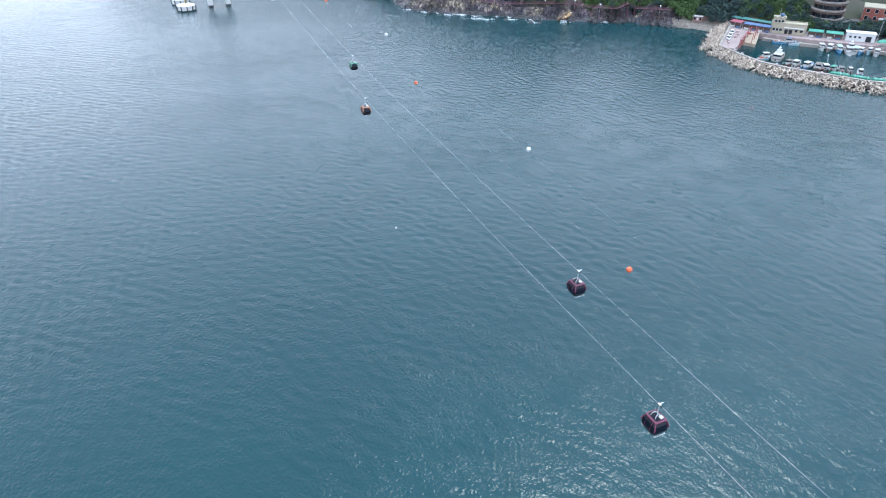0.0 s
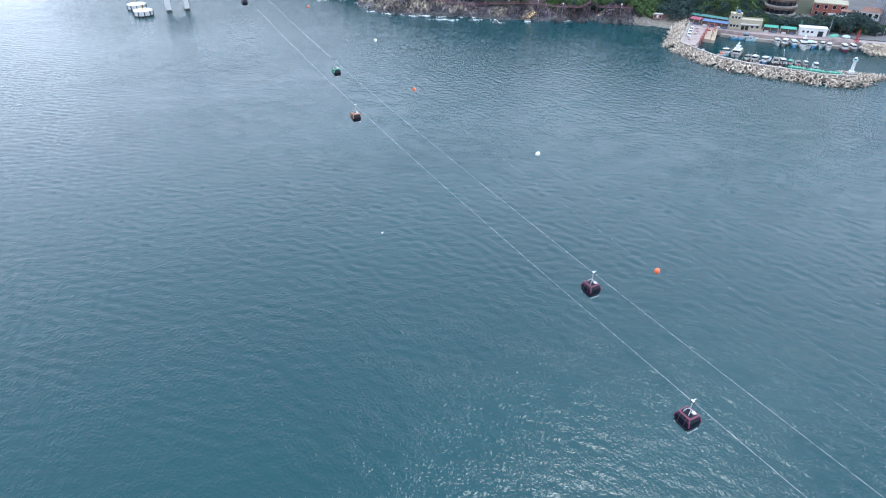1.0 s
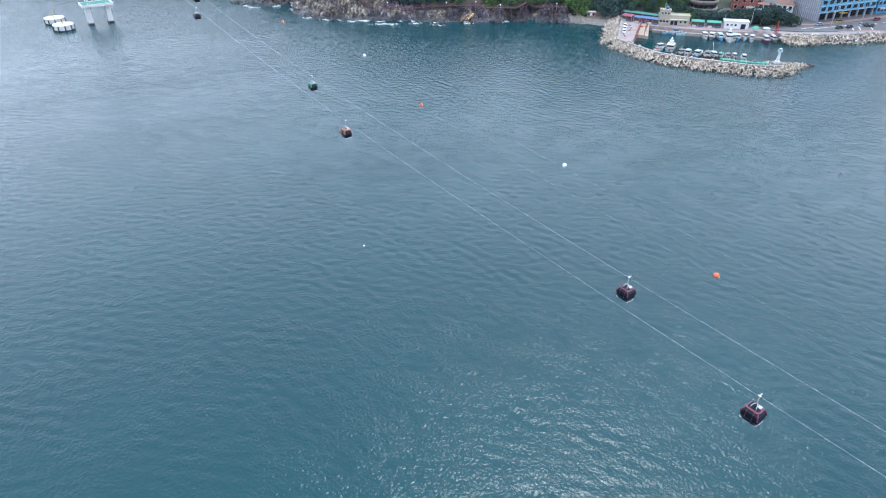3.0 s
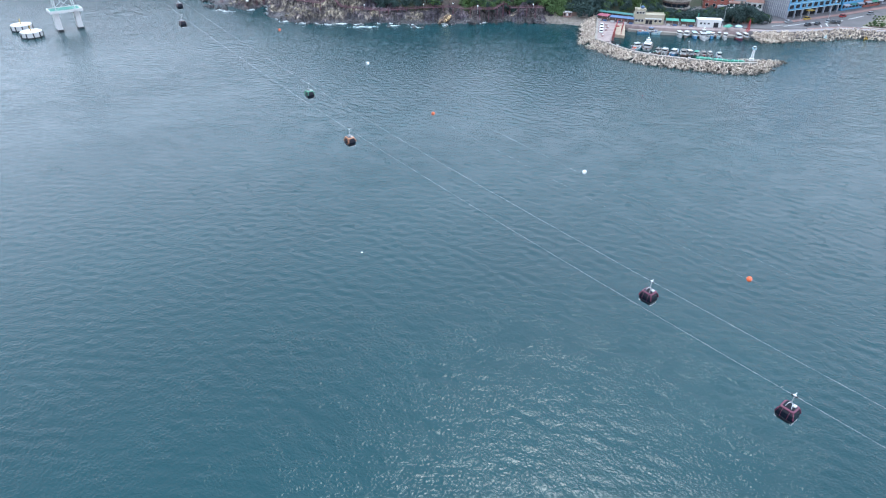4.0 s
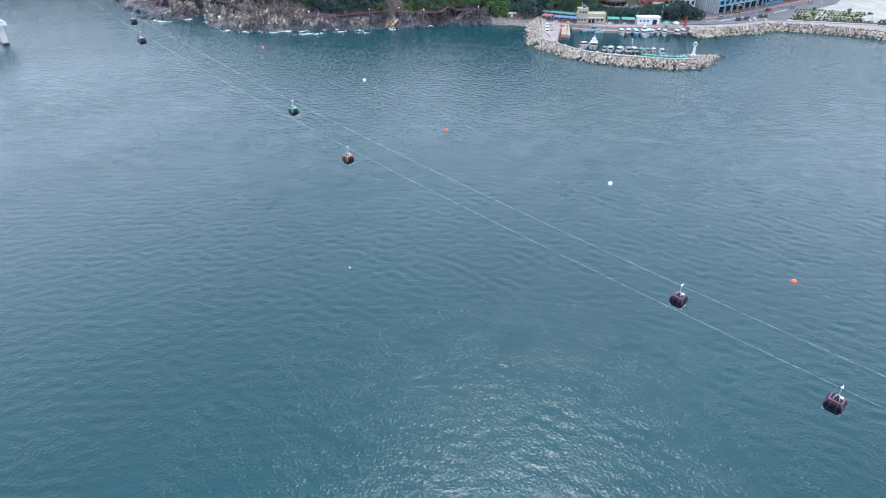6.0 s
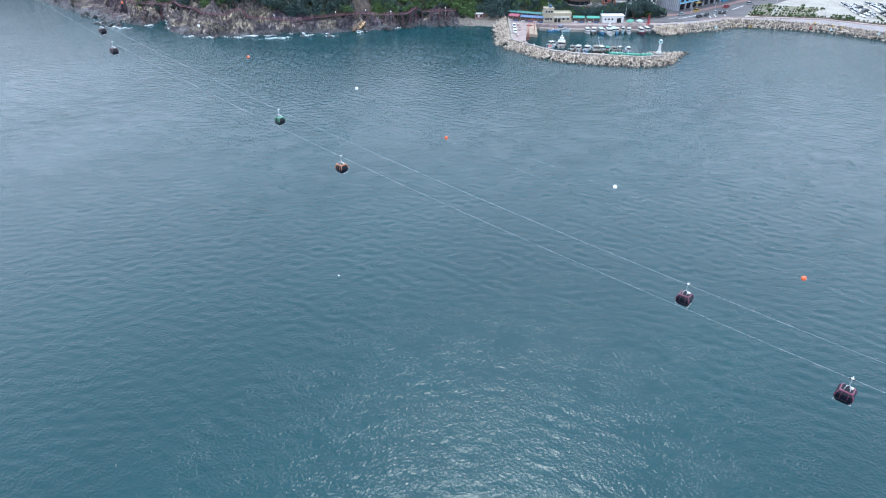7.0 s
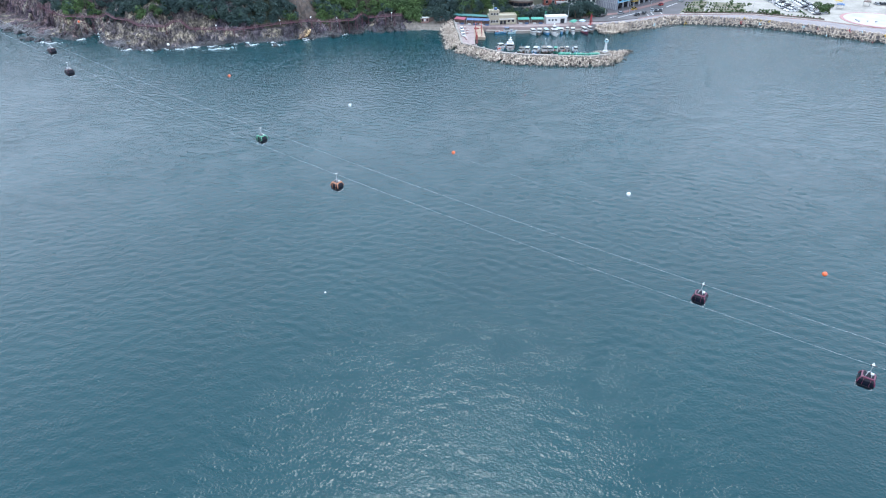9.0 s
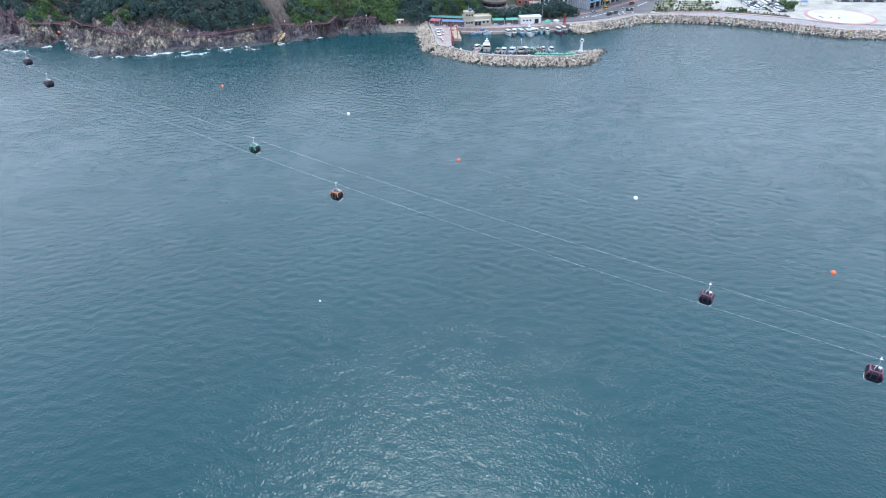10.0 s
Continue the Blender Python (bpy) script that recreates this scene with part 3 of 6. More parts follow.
for name in ("rock_dark", "rock_wet", "rock_red"):
    ground.data.materials.append(M[name])
woods = (smooth01(np.where(GX < 24, 20, 9), np.where(GX < 24, 25, 12), GD + 7 * (fbm(GX * 0.06, GY * 0.06, 3, 21) - 0.5)) > 0.5) & ~((GX > 46) & (GX < 58) & (GD < 45))
lowland = (GX > 106) & (GZ < FLAT + 0.4)
shingle = (GX > 99) & (GX < 127) & (GZ < 2.4)
gap = (GX > 46) & (GX < 58) & (GD > 9) & (GD < 45)
# bodies of rock: reddish in the cove, tan on the headland, grey and tan by turns beyond; wet at the sea
patch = fbm(GX * 0.1, GY * 0.1, 4, 44)
bare = np.where(GX + 10 * (patch - 0.5) < -44, np.where(patch > 0.58, 0, 7), np.where((GX + 8 * patch > 12) & (patch < 0.56), 5, 0))
bare = np.where(GZ < 0.7 + 2.6 * np.clip(fbm(GX * 0.25, GY * 0.25, 3, 45) - 0.3, 0, 1), 6, bare)
index = np.where(gap, 4, np.where(shingle, 3, np.where(lowland, 2, np.where(woods | (GX > 104), 1, bare))))[:-1, :-1]
ground.data.polygons.foreach_set("material_index", index.ravel().astype(np.int32))


def land_z(x, y):
    return float(land_height(np.array([[float(x)]]), np.array([[float(y)]]))[0][0, 0])


# ---- harbour works ----
bm = B()
prism(bm, [(107.5, 290.5), (112, 287), (129, 316.8), (132.7, 314.7), (147.8, 305.5), (170.2, 295.9), (184.5, 290), (200, 286), (200, 293), (188, 302), (170, 314), (142, 330), (127, 334), (124.5, 331)], -4, QUAY)
quay_ledge = B()
strip(quay_ledge, [(134, 313.2), (147.8, 304.6), (170.2, 295.0), (184.5, 289.2)], 1.1, -2.0, 1.2, -0.9)
solid("quay_ledge", quay_ledge, M["concrete"], "low concrete landing ledge along the quay", "quay", "structure")
quay = solid("quay", bm, M["deck"], "worn pale concrete quay round a small fishing harbour", "quay", "structure")
bm = B()
WALL = [(126, 333), (107, 291), (111, 279), (115.6, 267.5), (123, 259.8), (145.7, 245), (157.2, 242.6)]
DECK_IN = [(112, 287), (115, 279), (119, 271.5), (126, 264.3), (147.5, 250.5), (160, 248.6)]
prism(bm, WALL[1:] + DECK_IN[::-1], -4, 1.9)
breakwater = solid("breakwater", bm, M["deck"], "pinkish concrete breakwater deck closing the harbour", "breakwater", "structure")
bm = B()
strip(bm, WALL, 0.45, 1.0, 3.1, 0.0)
solid("parapet_wall", bm, M["parapet"], "pale concrete parapet along the breakwater", "wall", "structure")
bm = B()
vs = [bm.verts.new(p) for p in ((121.0, 303.2, 1.5), (129.0, 316.9, QUAY + .01), (132.6, 314.7, QUAY + .01), (125.6, 299.8, 1.4))]
bm.faces.new(vs)
low = [bm.verts.new((v.co.x, v.co.y, -4)) for v in vs]
for i in range(4):
    bm.faces.new((vs[i], vs[(i + 1) % 4], low[(i + 1) % 4], low[i]))
solid("slipway", bm, M["slip"], "sandy concrete slipway running down into the harbour", "slipway", "structure")
bm = B()
strip(bm, [(97, 347), (104, 343.5), (114, 340), (127, 336.5)], 0.5, 0, 4.2)
solid("sea_wall", bm, M["brown"], "low weathered wall behind the shingle beach", "wall", "structure")
bm = B()
prism(bm, PROM_OUT + PROM_IN[::-1], -4, FLAT)
solid("promenade", bm, M["walk_stone"], "pale concrete seaside promenade", "promenade", "structure")
bm = B()
strip(bm, PROM_IN[1:], 0.55, FLAT - 0.3, FLAT + 0.12)
solid("kerb", bm, M["paving"], "pink painted kerb along the promenade", "kerb", "structure")
bm = B()
prism(bm, [(186, 296), (200, 291), (215, 289), (233, 289.5), (243, 285), (262, 298), (300, 310), (330, 330), (330, 345), (252, 316), (214, 305.5), (200, 306), (188, 303)], 0, FLAT + 0.01)
road = solid("road", bm, M["asphalt"], "grey asphalt road and parking lot by the sea", "road", "structure")
bm = B()
strip(bm, [(190, 305), (214, 302.5), (252, 311), (300, 325)], 1.6, FLAT - 0.2, FLAT + 0.14)
solid("pavement", bm, M["paving"], "reddish paved footway before the shops", "pavement", "structure")
bm = B()
for (x, y, w, l, a) in ((212, 296, 0.5, 10, 12), (222, 298, 0.5, 12, 12), (238, 298, 1.2, 14, 18), (230, 293, 0.4, 6, 60), (236, 292.5, 0.4, 6, 60), (226, 292.5, 0.4, 6, 60), (256, 304, 0.5, 14, 20), (205, 297, 0.4, 7, 10)):
    c, s = math.cos(radians(a)), math.sin(radians(a))
    prism(bm, [(x + c * u - s * v, y + s * u + c * v) for u, v in ((-l / 2, -w / 2), (l / 2, -w / 2), (l / 2, w / 2), (-l / 2, w / 2))], FLAT, FLAT + 0.02)
solid("road_marking", bm, M["white"], "worn white painted road markings", "road marking", "structure")
bm = B()
prism(bm, [(243, 285.5), (256, 278.8), (278.5, 265.3), (299.5, 237), (308, 217), (326, 202), (354, 187), (520, 130), (520, 320), (331, 330), (300, 309), (262, 297)], 0, FLAT + 0.02)
solid("plaza", bm, M["sand"], "pale sandy paving of a seaside park", "paving", "structure")
bm = B()
for poly in ([(246, 288), (257, 281), (268, 291), (259, 296)], [(260, 279.5), (277, 269), (285, 276), (270, 288)], [(262, 298), (270, 292), (282, 300), (276, 306)], [(273, 289), (287, 279), (296, 285), (284, 297)], [(281, 264.5), (290, 254), (294, 257.5), (285, 267)]):
    prism(bm, poly, FLAT - 0.5, FLAT + 0.25)
solid("lawn", bm, M["lawn"], "worn green and straw-coloured planting beds", "lawn", "structure")
BED_LINE = [(247.5, 286.2), (257.4, 281.0), (280.4, 267.0), (301.4, 238.6)]
bm = B()
strip(bm, BED_LINE, 0.9, FLAT - 0.3, FLAT + 0.45)
solid("raised_bed", bm, M["brown"], "brown raised planting bed along the promenade", "planting bed", "structure")
bm = B()
ring = [(math.cos(2 * math.pi * i / 48), math.sin(2 * math.pi * i / 48)) for i in range(48)]
prism(bm, [(325 + 18 * x, 224 + 18 * y) for x, y in ring], FLAT - 0.5, FLAT + 0.2)
solid("round_plaza_rim", bm, M["rim"], "pink painted rim of a round plaza", "paving", "structure")
bm = B()
prism(bm, [(325 + 16.3 * x, 224 + 16.3 * y) for x, y in ring], FLAT - 0.5, FLAT + 0.26)
solid("round_plaza", bm, M["plaza"], "white round plaza floor", "paving", "structure")

# ---- cableway ----
ANG = radians(26.58)
NX, NY = math.cos(ANG), math.sin(ANG)      # across the ropes; along them is (-NY, NX)
ROPES = {"near": (37.27, 38.21, 2.17, 3.10), "far": (42.34, 37.92, 2.14, 2.81)}


def rope_point(side, s, lift=0.0):
    c, a, b, q = ROPES[side]
    u = (s - 100) / 100
    return Vector((NX * c - NY * s, NY * c + NX * s, a + b * u + q * u * u + lift))


def curve_tube(name, pts, radius, material, label, category):
    bm = B()
    rings = []
    for i, p in enumerate(pts):
        d = (pts[min(i + 1, len(pts) - 1)] - pts[max(i - 1, 0)]).normalized()
        q = d.to_track_quat("Z", "Y")
        rings.append([p + q @ Vector((radius * math.cos(k * math.pi / 3), radius * math.sin(k * math.pi / 3), 0)) for k in range(6)])
    loft(bm, rings)
    return solid(name, bm, material, label, category, smooth=True, group="cableway ropes")


for side in ROPES:
    curve_tube("haul_rope", [rope_point(side, s) for s in range(-420, 395, 6)], 0.0115, M["rope"], "pale steel haul rope carrying the gondolas", "rope")
for c in (38.05, 41.75):
    pts = []
    for s in range(-300, 395, 8):
        u = (s - 95) / 100
        pts.append(Vector((NX * c - NY * s, NY * c + NX * s, 47.6 + 3.9 * u + 2.2 * u * u)))
    curve_tube("marker_wire", pts, 0.0013, M["steel"], "thin steel wire strung with marker balls", "wire")


def marker_ball(x, y, z, material, label):
    t = thing("marker_ball", label, "marker ball", pose(x, y, z), "marker balls on the wires")
    bm = B()
    ball(bm, (0, 0, 0), 0.25, 12)
    part("shell", bm, material, t, smooth=True)
    bm = B()
    tube(bm, (-0.12, 0.25, 0), (0.12, -0.25, 0), 0.05)
    part("clamp", bm, M["steel"], t)


for x, y, z in ((14.9, 55.6, 46.2), (-5.8, 96.5, 47.8), (-26.5, 137.9, 49.9), (-47.2, 179.3, 52.6)):
    marker_ball(x, y, z, M["orange"], "bright orange plastic marker ball on a thin wire")
for x, y, z in ((8.2, 77.3, 46.9), (-12.5, 117.8, 48.8), (-33.2, 158.3, 51.2)):
    marker_ball(x, y, z, M["ball"], "white plastic marker ball on a thin wire")


SIZE = 0.76


def gondola(side, s, paint, word):
    """A ten-seat cabin; local y runs along the rope."""
    top = rope_point(side, s)
    t = thing("gondola", f"{word} gondola cabin with black windows hanging from the rope", "gondola", Matrix.Translation(top) @ pose(0, 0, 0, 0, 0, math.degrees(ANG)), "gondolas")
    t.scale = (SIZE,) * 3

    def ring(z, w, l, r):
        # rounded rectangle
        w, l = w * 0.93, l * 0.93
        pts = []
        for cx, cy, a0 in ((w - r, l - r, 0), (-(w - r), l - r, 90), (-(w - r), -(l - r), 180), (w - r, -(l - r), 270)):
            for k in range(4):
                a = radians(a0 + 30 * k)
                pts.append((cx + r * math.cos(a), cy + r * math.sin(a), z))
        return pts

    bm = B()
    loft(bm, [ring(-3.70, 0.60, 0.68, 0.2), ring(-3.60, 0.78, 0.88, 0.24), ring(-3.30, 0.95, 1.08, 0.28), ring(-3.02, 1.05, 1.20, 0.3)])
    part("floor_pan", bm, M["black"], t, "black lower shell")
    bm = B()
    loft(bm, [ring(-3.02, 1.02, 1.17, 0.3), ring(-2.66, 1.03, 1.19, 0.3), ring(-2.2, 0.96, 1.08, 0.3), ring(-1.86, 0.80, 0.88, 0.28), ring(-1.76, 0.68, 0.74, 0.25)])
    part("glazing", bm, M["tint"], t, "black tinted wrap-round glazing")
    bm = B()
    loft(bm, [ring(-3.06, 1.06, 1.21, 0.3), ring(-2.98, 1.07, 1.22, 0.3)])
    part("waist_band", bm, M["dark"], t)
    levels = ((-3.02, 1.05, 1.2), (-2.66, 1.06, 1.22), (-2.2, 0.99, 1.11), (-1.8, 0.78, 0.86))
    for sx in (-1, 1):
        for sy in (-1, 1):
            bm = B()
            for (za, wa, la), (zb, wb, lb) in zip(levels[1:], levels[2:]):
                tube(bm, (sx * (wa * .93 - .08), sy * (la * .93 - .08), za), (sx * (wb * .93 - .08), sy * (lb * .93 - .08), zb), 0.085, n=6)
            part("corner_post", bm, paint, t)
            bm = B()
            for (za, wa, la), (zb, wb, lb) in zip(levels, levels[1:]):
                tube(bm, (sx * wa * .93, sy * 0.42, za), (sx * wb * .93, sy * 0.42, zb), 0.03, n=5)
            part("door_frame", bm, paint, t)
    bm = B()
    loft(bm, [ring(-1.86, 0.84, 0.92, 0.27), ring(-1.74, 0.84, 0.92, 0.27), ring(-1.66, 0.66, 0.74, 0.22)])
    part("roof", bm, paint, t)
    bm = B()
    loft(bm, [ring(-1.66, 0.65, 0.73, 0.2), ring(-1.62, 0.62, 0.70, 0.2)])
    part("roof_panel", bm, M["black"], t, "black roof panel")
    bm = B()
    box(bm, 0.06, -0.60, -1.64, 0.44, -0.16, -1.46, 0.03)
    part("roof_box", bm, M["white"], t, "white box on the roof")
    # two bent tubes of the hanger frame and the arm that rises to the grip
    for sy in (-0.22, 0.22):
        hoop = [(-0.5, sy * 1.6, -1.64), (-0.46, sy * 1.5, -1.42), (-0.32, sy * 1.2, -1.26), (-0.1, sy, -1.2), (0.0, sy * 0.3, -1.12)]
        bm = B()
        for a, b in zip(hoop, hoop[1:]):
            tube(bm, a, b, 0.045, n=6)
        part("hanger_hoop", bm, M["steel"], t, "bent steel hanger tube")
        bm = B()
        tube(bm, (0.42, sy * 1.5, -1.64), (0.02, sy * 0.3, -1.12), 0.04, n=6)
        part("hanger_strut", bm, M["steel"], t)
    for sy in (-1, 1):
        bm = B()
        tube(bm, (-0.72, sy * 1.0, -3.58), (0.72, sy * 1.0, -3.58), 0.055, n=6)
        tube(bm, (-0.72, sy * 1.0, -3.58), (-0.62, sy * 0.74, -3.62), 0.05, n=6)
        tube(bm, (0.72, sy * 1.0, -3.58), (0.62, sy * 0.74, -3.62), 0.05, n=6)
        part("bumper", bm, M["steel"], t, "pale tubular bumper")
    bm = B()
    tube(bm, (0, 0, -1.15), (0, 0, -0.5), 0.055, n=8)
    tube(bm, (0, 0, -0.5), (0.1, 0, -0.08), 0.055, 0.07, n=8)
    part("hanger_arm", bm, M["steel"], t)
    bm = B()
    box(bm, -0.08, -0.36, -0.09, 0.12, 0.36, 0.06, 0.03)
    part("grip", bm, M["dark"], t, "dark cast grip clamped on the rope")
    bm = B()
    tube(bm, (-0.08, 0, 0.1), (0.46, 0, 0.14), 0.045, 0.06, n=8)
    box(bm, -0.12, -0.2, 0.04, 0.1, 0.2, 0.14, 0.03)
    part("grip_lever", bm, M["white"], t, "pale lever of the grip")
    return t


gondola("far", 54.5, M["maroon"], "maroon")
gondola("near", 111.2, M["amber"], "orange-framed")
gondola("far", 135.0, M["jade"], "green-framed")
gondola("near", 36.0, M["maroon"], "maroon")
gondola("near", 191.0, M["maroon_dark"], "dark maroon")
gondola("far", 208.0, M["maroon_dark"], "dark maroon")


def cable_tower():
    t = thing("cableway_tower", "white concrete pier platform carrying a steel lattice cableway tower", "tower", pose(-139.8, 371.0, 0, 0, 0, math.degrees(ANG)))
    t.scale = (0.86, 0.86, 1)
    for sx in (-1, 1):
        bm = B()
        box(bm, sx * 5.4 - 1.45, -2.8, -3, sx * 5.4 + 1.45, 2.8, 8.9, 0.1)
        pier = part("pier", bm, M["white"], t, "white concrete pier standing in the sea")
        bm = B()
        box(bm, sx * 5.4 - 1.6, -2.95, -1, sx * 5.4 + 1.6, 2.95, 0.7)
        part("tide_band", bm, M["dark"], pier, "dark weed-stained band at the waterline")
    bm = B()
    box(bm, -8.6, -5.6, 8.7, 8.6, 5.6, 9.6)
    part("platform", bm, M["white"], t)
    bm = B()
    box(bm, -7.6, -4.6, 9.6, 7.6, 4.6, 9.75)
    part("deck_net", bm, M["net"], t, "green net over the platform deck")
    bm = B()
    for sx in (-1, 1):
        box(bm, sx * 8.45 - 0.12, -5.5, 9.6, sx * 8.45 + 0.12, 5.5, 9.95)
        box(bm, -8.3, sx * 5.4 - 0.12, 9.6, 8.3, sx * 5.4 + 0.12, 9.95)
    part("platform_parapet", bm, M["white"], t)
    levels = [9.6 + 6.2 * k for k in range(11)]
    def at(k, sx, sy):
        w = 5.0 - 0.36 * k
        return (sx * w, sy * w * 0.8, levels[k])
    for sx in (-1, 1):
        for sy in (-1, 1):
            bm = B()
            tube(bm, at(0, sx, sy), at(10, sx, sy), 0.28, 0.2, n=8)
            part("tower_leg", bm, M["steel"], t)
    for k in range(10):
        bm = B()
        for (a, b) in (((-1, -1), (1, -1)), ((1, -1), (1, 1)), ((1, 1), (-1, 1)), ((-1, 1), (-1, -1))):
            tube(bm, at(k, *a), at(k + 1, *b), 0.09, n=5)
            tube(bm, at(k, *b), at(k + 1, *a), 0.09, n=5)
            tube(bm, at(k + 1, *a), at(k + 1, *b), 0.09, n=5)
        part("bracing", bm, M["steel"], t)
    bm = B()
    box(bm, -4.5, -1.2, 70.2, 4.5, 1.2, 71.6)
    part("crossarm", bm, M["white"], t)


cable_tower()


def mooring_float(x, y, rot):
    t = thing("mooring_float", "large round white float with black fenders and a yellow post", "float", pose(x, y, 0, 0, 0, rot), "floats by the tower")
    bm = B()
    ring = [(math.cos(2 * math.pi * i / 40), math.sin(2 * math.pi * i / 40)) for i in range(40)]
    loft(bm, [[(4.8 * a, 4.8 * b, z) for a, b in ring] for z in (-1.0, 2.5)] + [[(4.6 * a, 4.6 * b, 2.7) for a, b in ring]])
    part("drum", bm, M["white"], t)
    bm = B()
    loft(bm, [[(4.92 * a, 4.92 * b, z) for a, b in ring] for z in (-1.0, 0.4)])
    part("waterline_band", bm, M["dark"], t, "black band at the waterline")
    for k in range(10):
        a = 2 * math.pi * k / 10
        bm = B()
        c, s = math.cos(a), math.sin(a)
        prism(bm, [(4.75 * c - 0.26 * s, 4.75 * s + 0.26 * c), (4.75 * c + 0.26 * s, 4.75 * s - 0.26 * c), (5.1 * c + 0.22 * s, 5.1 * s - 0.22 * c), (5.1 * c - 0.22 * s, 5.1 * s + 0.22 * c)], 0.2, 2.45)
        part("fender", bm, M["dark"], t, "black rubber fender")
    bm = B()
    tube(bm, (0, 0, 2.65), (0, 0, 5.2), 0.27, 0.2, n=10)
    part("post", bm, M["yellow"], t, "yellow mooring post")


mooring_float(-153.4, 358.6, 10)
mooring_float(-162.8, 374.0, 40)

# a leaning pole in the harbour
t = thing("mooring_pole", "thin white mooring pole leaning in the harbour water", "pole", pose(147.4, 278.4, 0, 0, -14, 0))
bm = B()
tube(bm, (0, 0, -2), (0, 0, 3.2), 0.11, 0.08, n=7)
part("shaft", bm, M["white"], t)
bm = B()
tube(bm, (0, 0, 2.9), (0, 0, 3.3), 0.2, 0.16, n=8)
part("cap", bm, M["ball"], t)

# small floats on the water
for x, y, m_, word in ((-15.0, 137.4, "ball", "small white float drifting on the sea"), (96.8, 222.8, "red", "small red float drifting on the sea")):
    t = thing("float", word, "float", pose(x, y, 0))
    bm = B()
    ball(bm, (0, 0, 0.08), 0.22, 8, 0.8)
    part("body", bm, M[m_], t, smooth=True)
    bm = B()
    tube(bm, (0, 0, 0.2), (0, 0, 0.45), 0.03, n=6)
    part("stem", bm, M["steel"], t)

# ---- buildings ----
def frame_at(a, b):
    """A pose with its x axis from a to b on the street level, and the length."""
    d = Vector(b) - Vector(a)
    return pose(a[0], a[1], FLAT, 0, 0, math.degrees(math.atan2(d.y, d.x))), d.length


def window(parent, x, y, z, w, h, frame_mat=None, axis="x"):
    """A framed window on a wall that faces -y (axis x) or -x (axis y)."""
    fm = frame_mat or M["white"]
    bm = B()
    e = 0.08
    if axis == "x":
        for a in ((x - w / 2, z - e, x + w / 2, z), (x - w / 2, z + h, x + w / 2, z + h + e)):
            box(bm, a[0], y - 0.06, a[1], a[2], y + 0.1, a[3])
        for xx in (x - w / 2 - e, x + w / 2):
            box(bm, xx, y - 0.06, z - e, xx + e, y + 0.1, z + h + e)
    else:
        for zz in (z - e, z + h):
            box(bm, y - 0.06, x - w / 2, zz, y + 0.1, x + w / 2, zz + e)
        for xx in (x - w / 2 - e, x + w / 2):
            box(bm, y - 0.06, xx, z - e, y + 0.1, xx + e, z + h + e)
    fr = part("window", bm, fm, parent)
    bm = B()
    if axis == "x":
        box(bm, x - w / 2, y - 0.015, z, x + w / 2, y + 0.1, z + h)
    else:
        box(bm, y - 0.015, x - w / 2, z, y + 0.1, x + w / 2, z + h)
    part("pane", bm, M["glass"], fr)


def market_row(a, b, depth, h, roofs, label):
    m, l = frame_at(a, b)
    t = thing("market_stall_row", label, "market stalls", m)
    bm = B()
    box(bm, 0, 0.8, -0.6, l, depth, h)
    part("back_wall", bm, M["brown"], t)
    x = 0
    for width, colour in roofs:
        bm = B()
        pts = [(x + 0.05, -0.9, h - 0.3), (x + width - 0.05, -0.9, h - 0.3), (x + width - 0.05, depth, h + 0.1), (x + 0.05, depth, h + 0.1)]
        loft(bm, [[(p[0], p[1], p[2]) for p in pts], [(p[0], p[1], p[2] + 0.12) for p in pts]])
        part("roof", bm, M[colour], t)
        x += width
    n = int(l / 2.6)
    for i in range(n + 1):
        bm = B()
        tube(bm, (l * i / n, -0.8, -0.6), (l * i / n, -0.8, h - 0.3), 0.07, n=6)
        part("post", bm, M["steel"], t)
    for i in range(n):
        bm = B()
        xx = l * (i + 0.5) / n
        box(bm, xx - 0.9, -0.6, -0.4, xx + 0.9, 0.2, 0.3)
        part("counter", bm, M["blue" if i % 2 else "white"], t)


market_row((123.2, 327.5), (127.0, 323.2), 3.0, 2.3, [(2.9, "pink"), (2.8, "pink")], "magenta-roofed market stalls on the quay")
market_row((127.6, 322.4), (137.4, 315.0), 2.4, 2.3, [(4.1, "blue"), (4.1, "blue"), (4.0, "blue")], "blue-roofed fish market stalls on the quay")
market_row((125.5, 333.0), (139.6, 320.0), 2.0, 2.9, [(6.4, "teal"), (6.4, "teal"), (6.3, "teal")], "teal-roofed market hall behind the stalls")
market_row((152.0, 310.5), (157.6, 307.8), 2.6, 2.2, [(6.2, "shed_green")], "green-roofed market shed on the quay")
market_row((158.4, 307.4), (164.6, 304.6), 2.6, 2.2, [(6.8, "shed_green")], "green-roofed market shed on the quay")


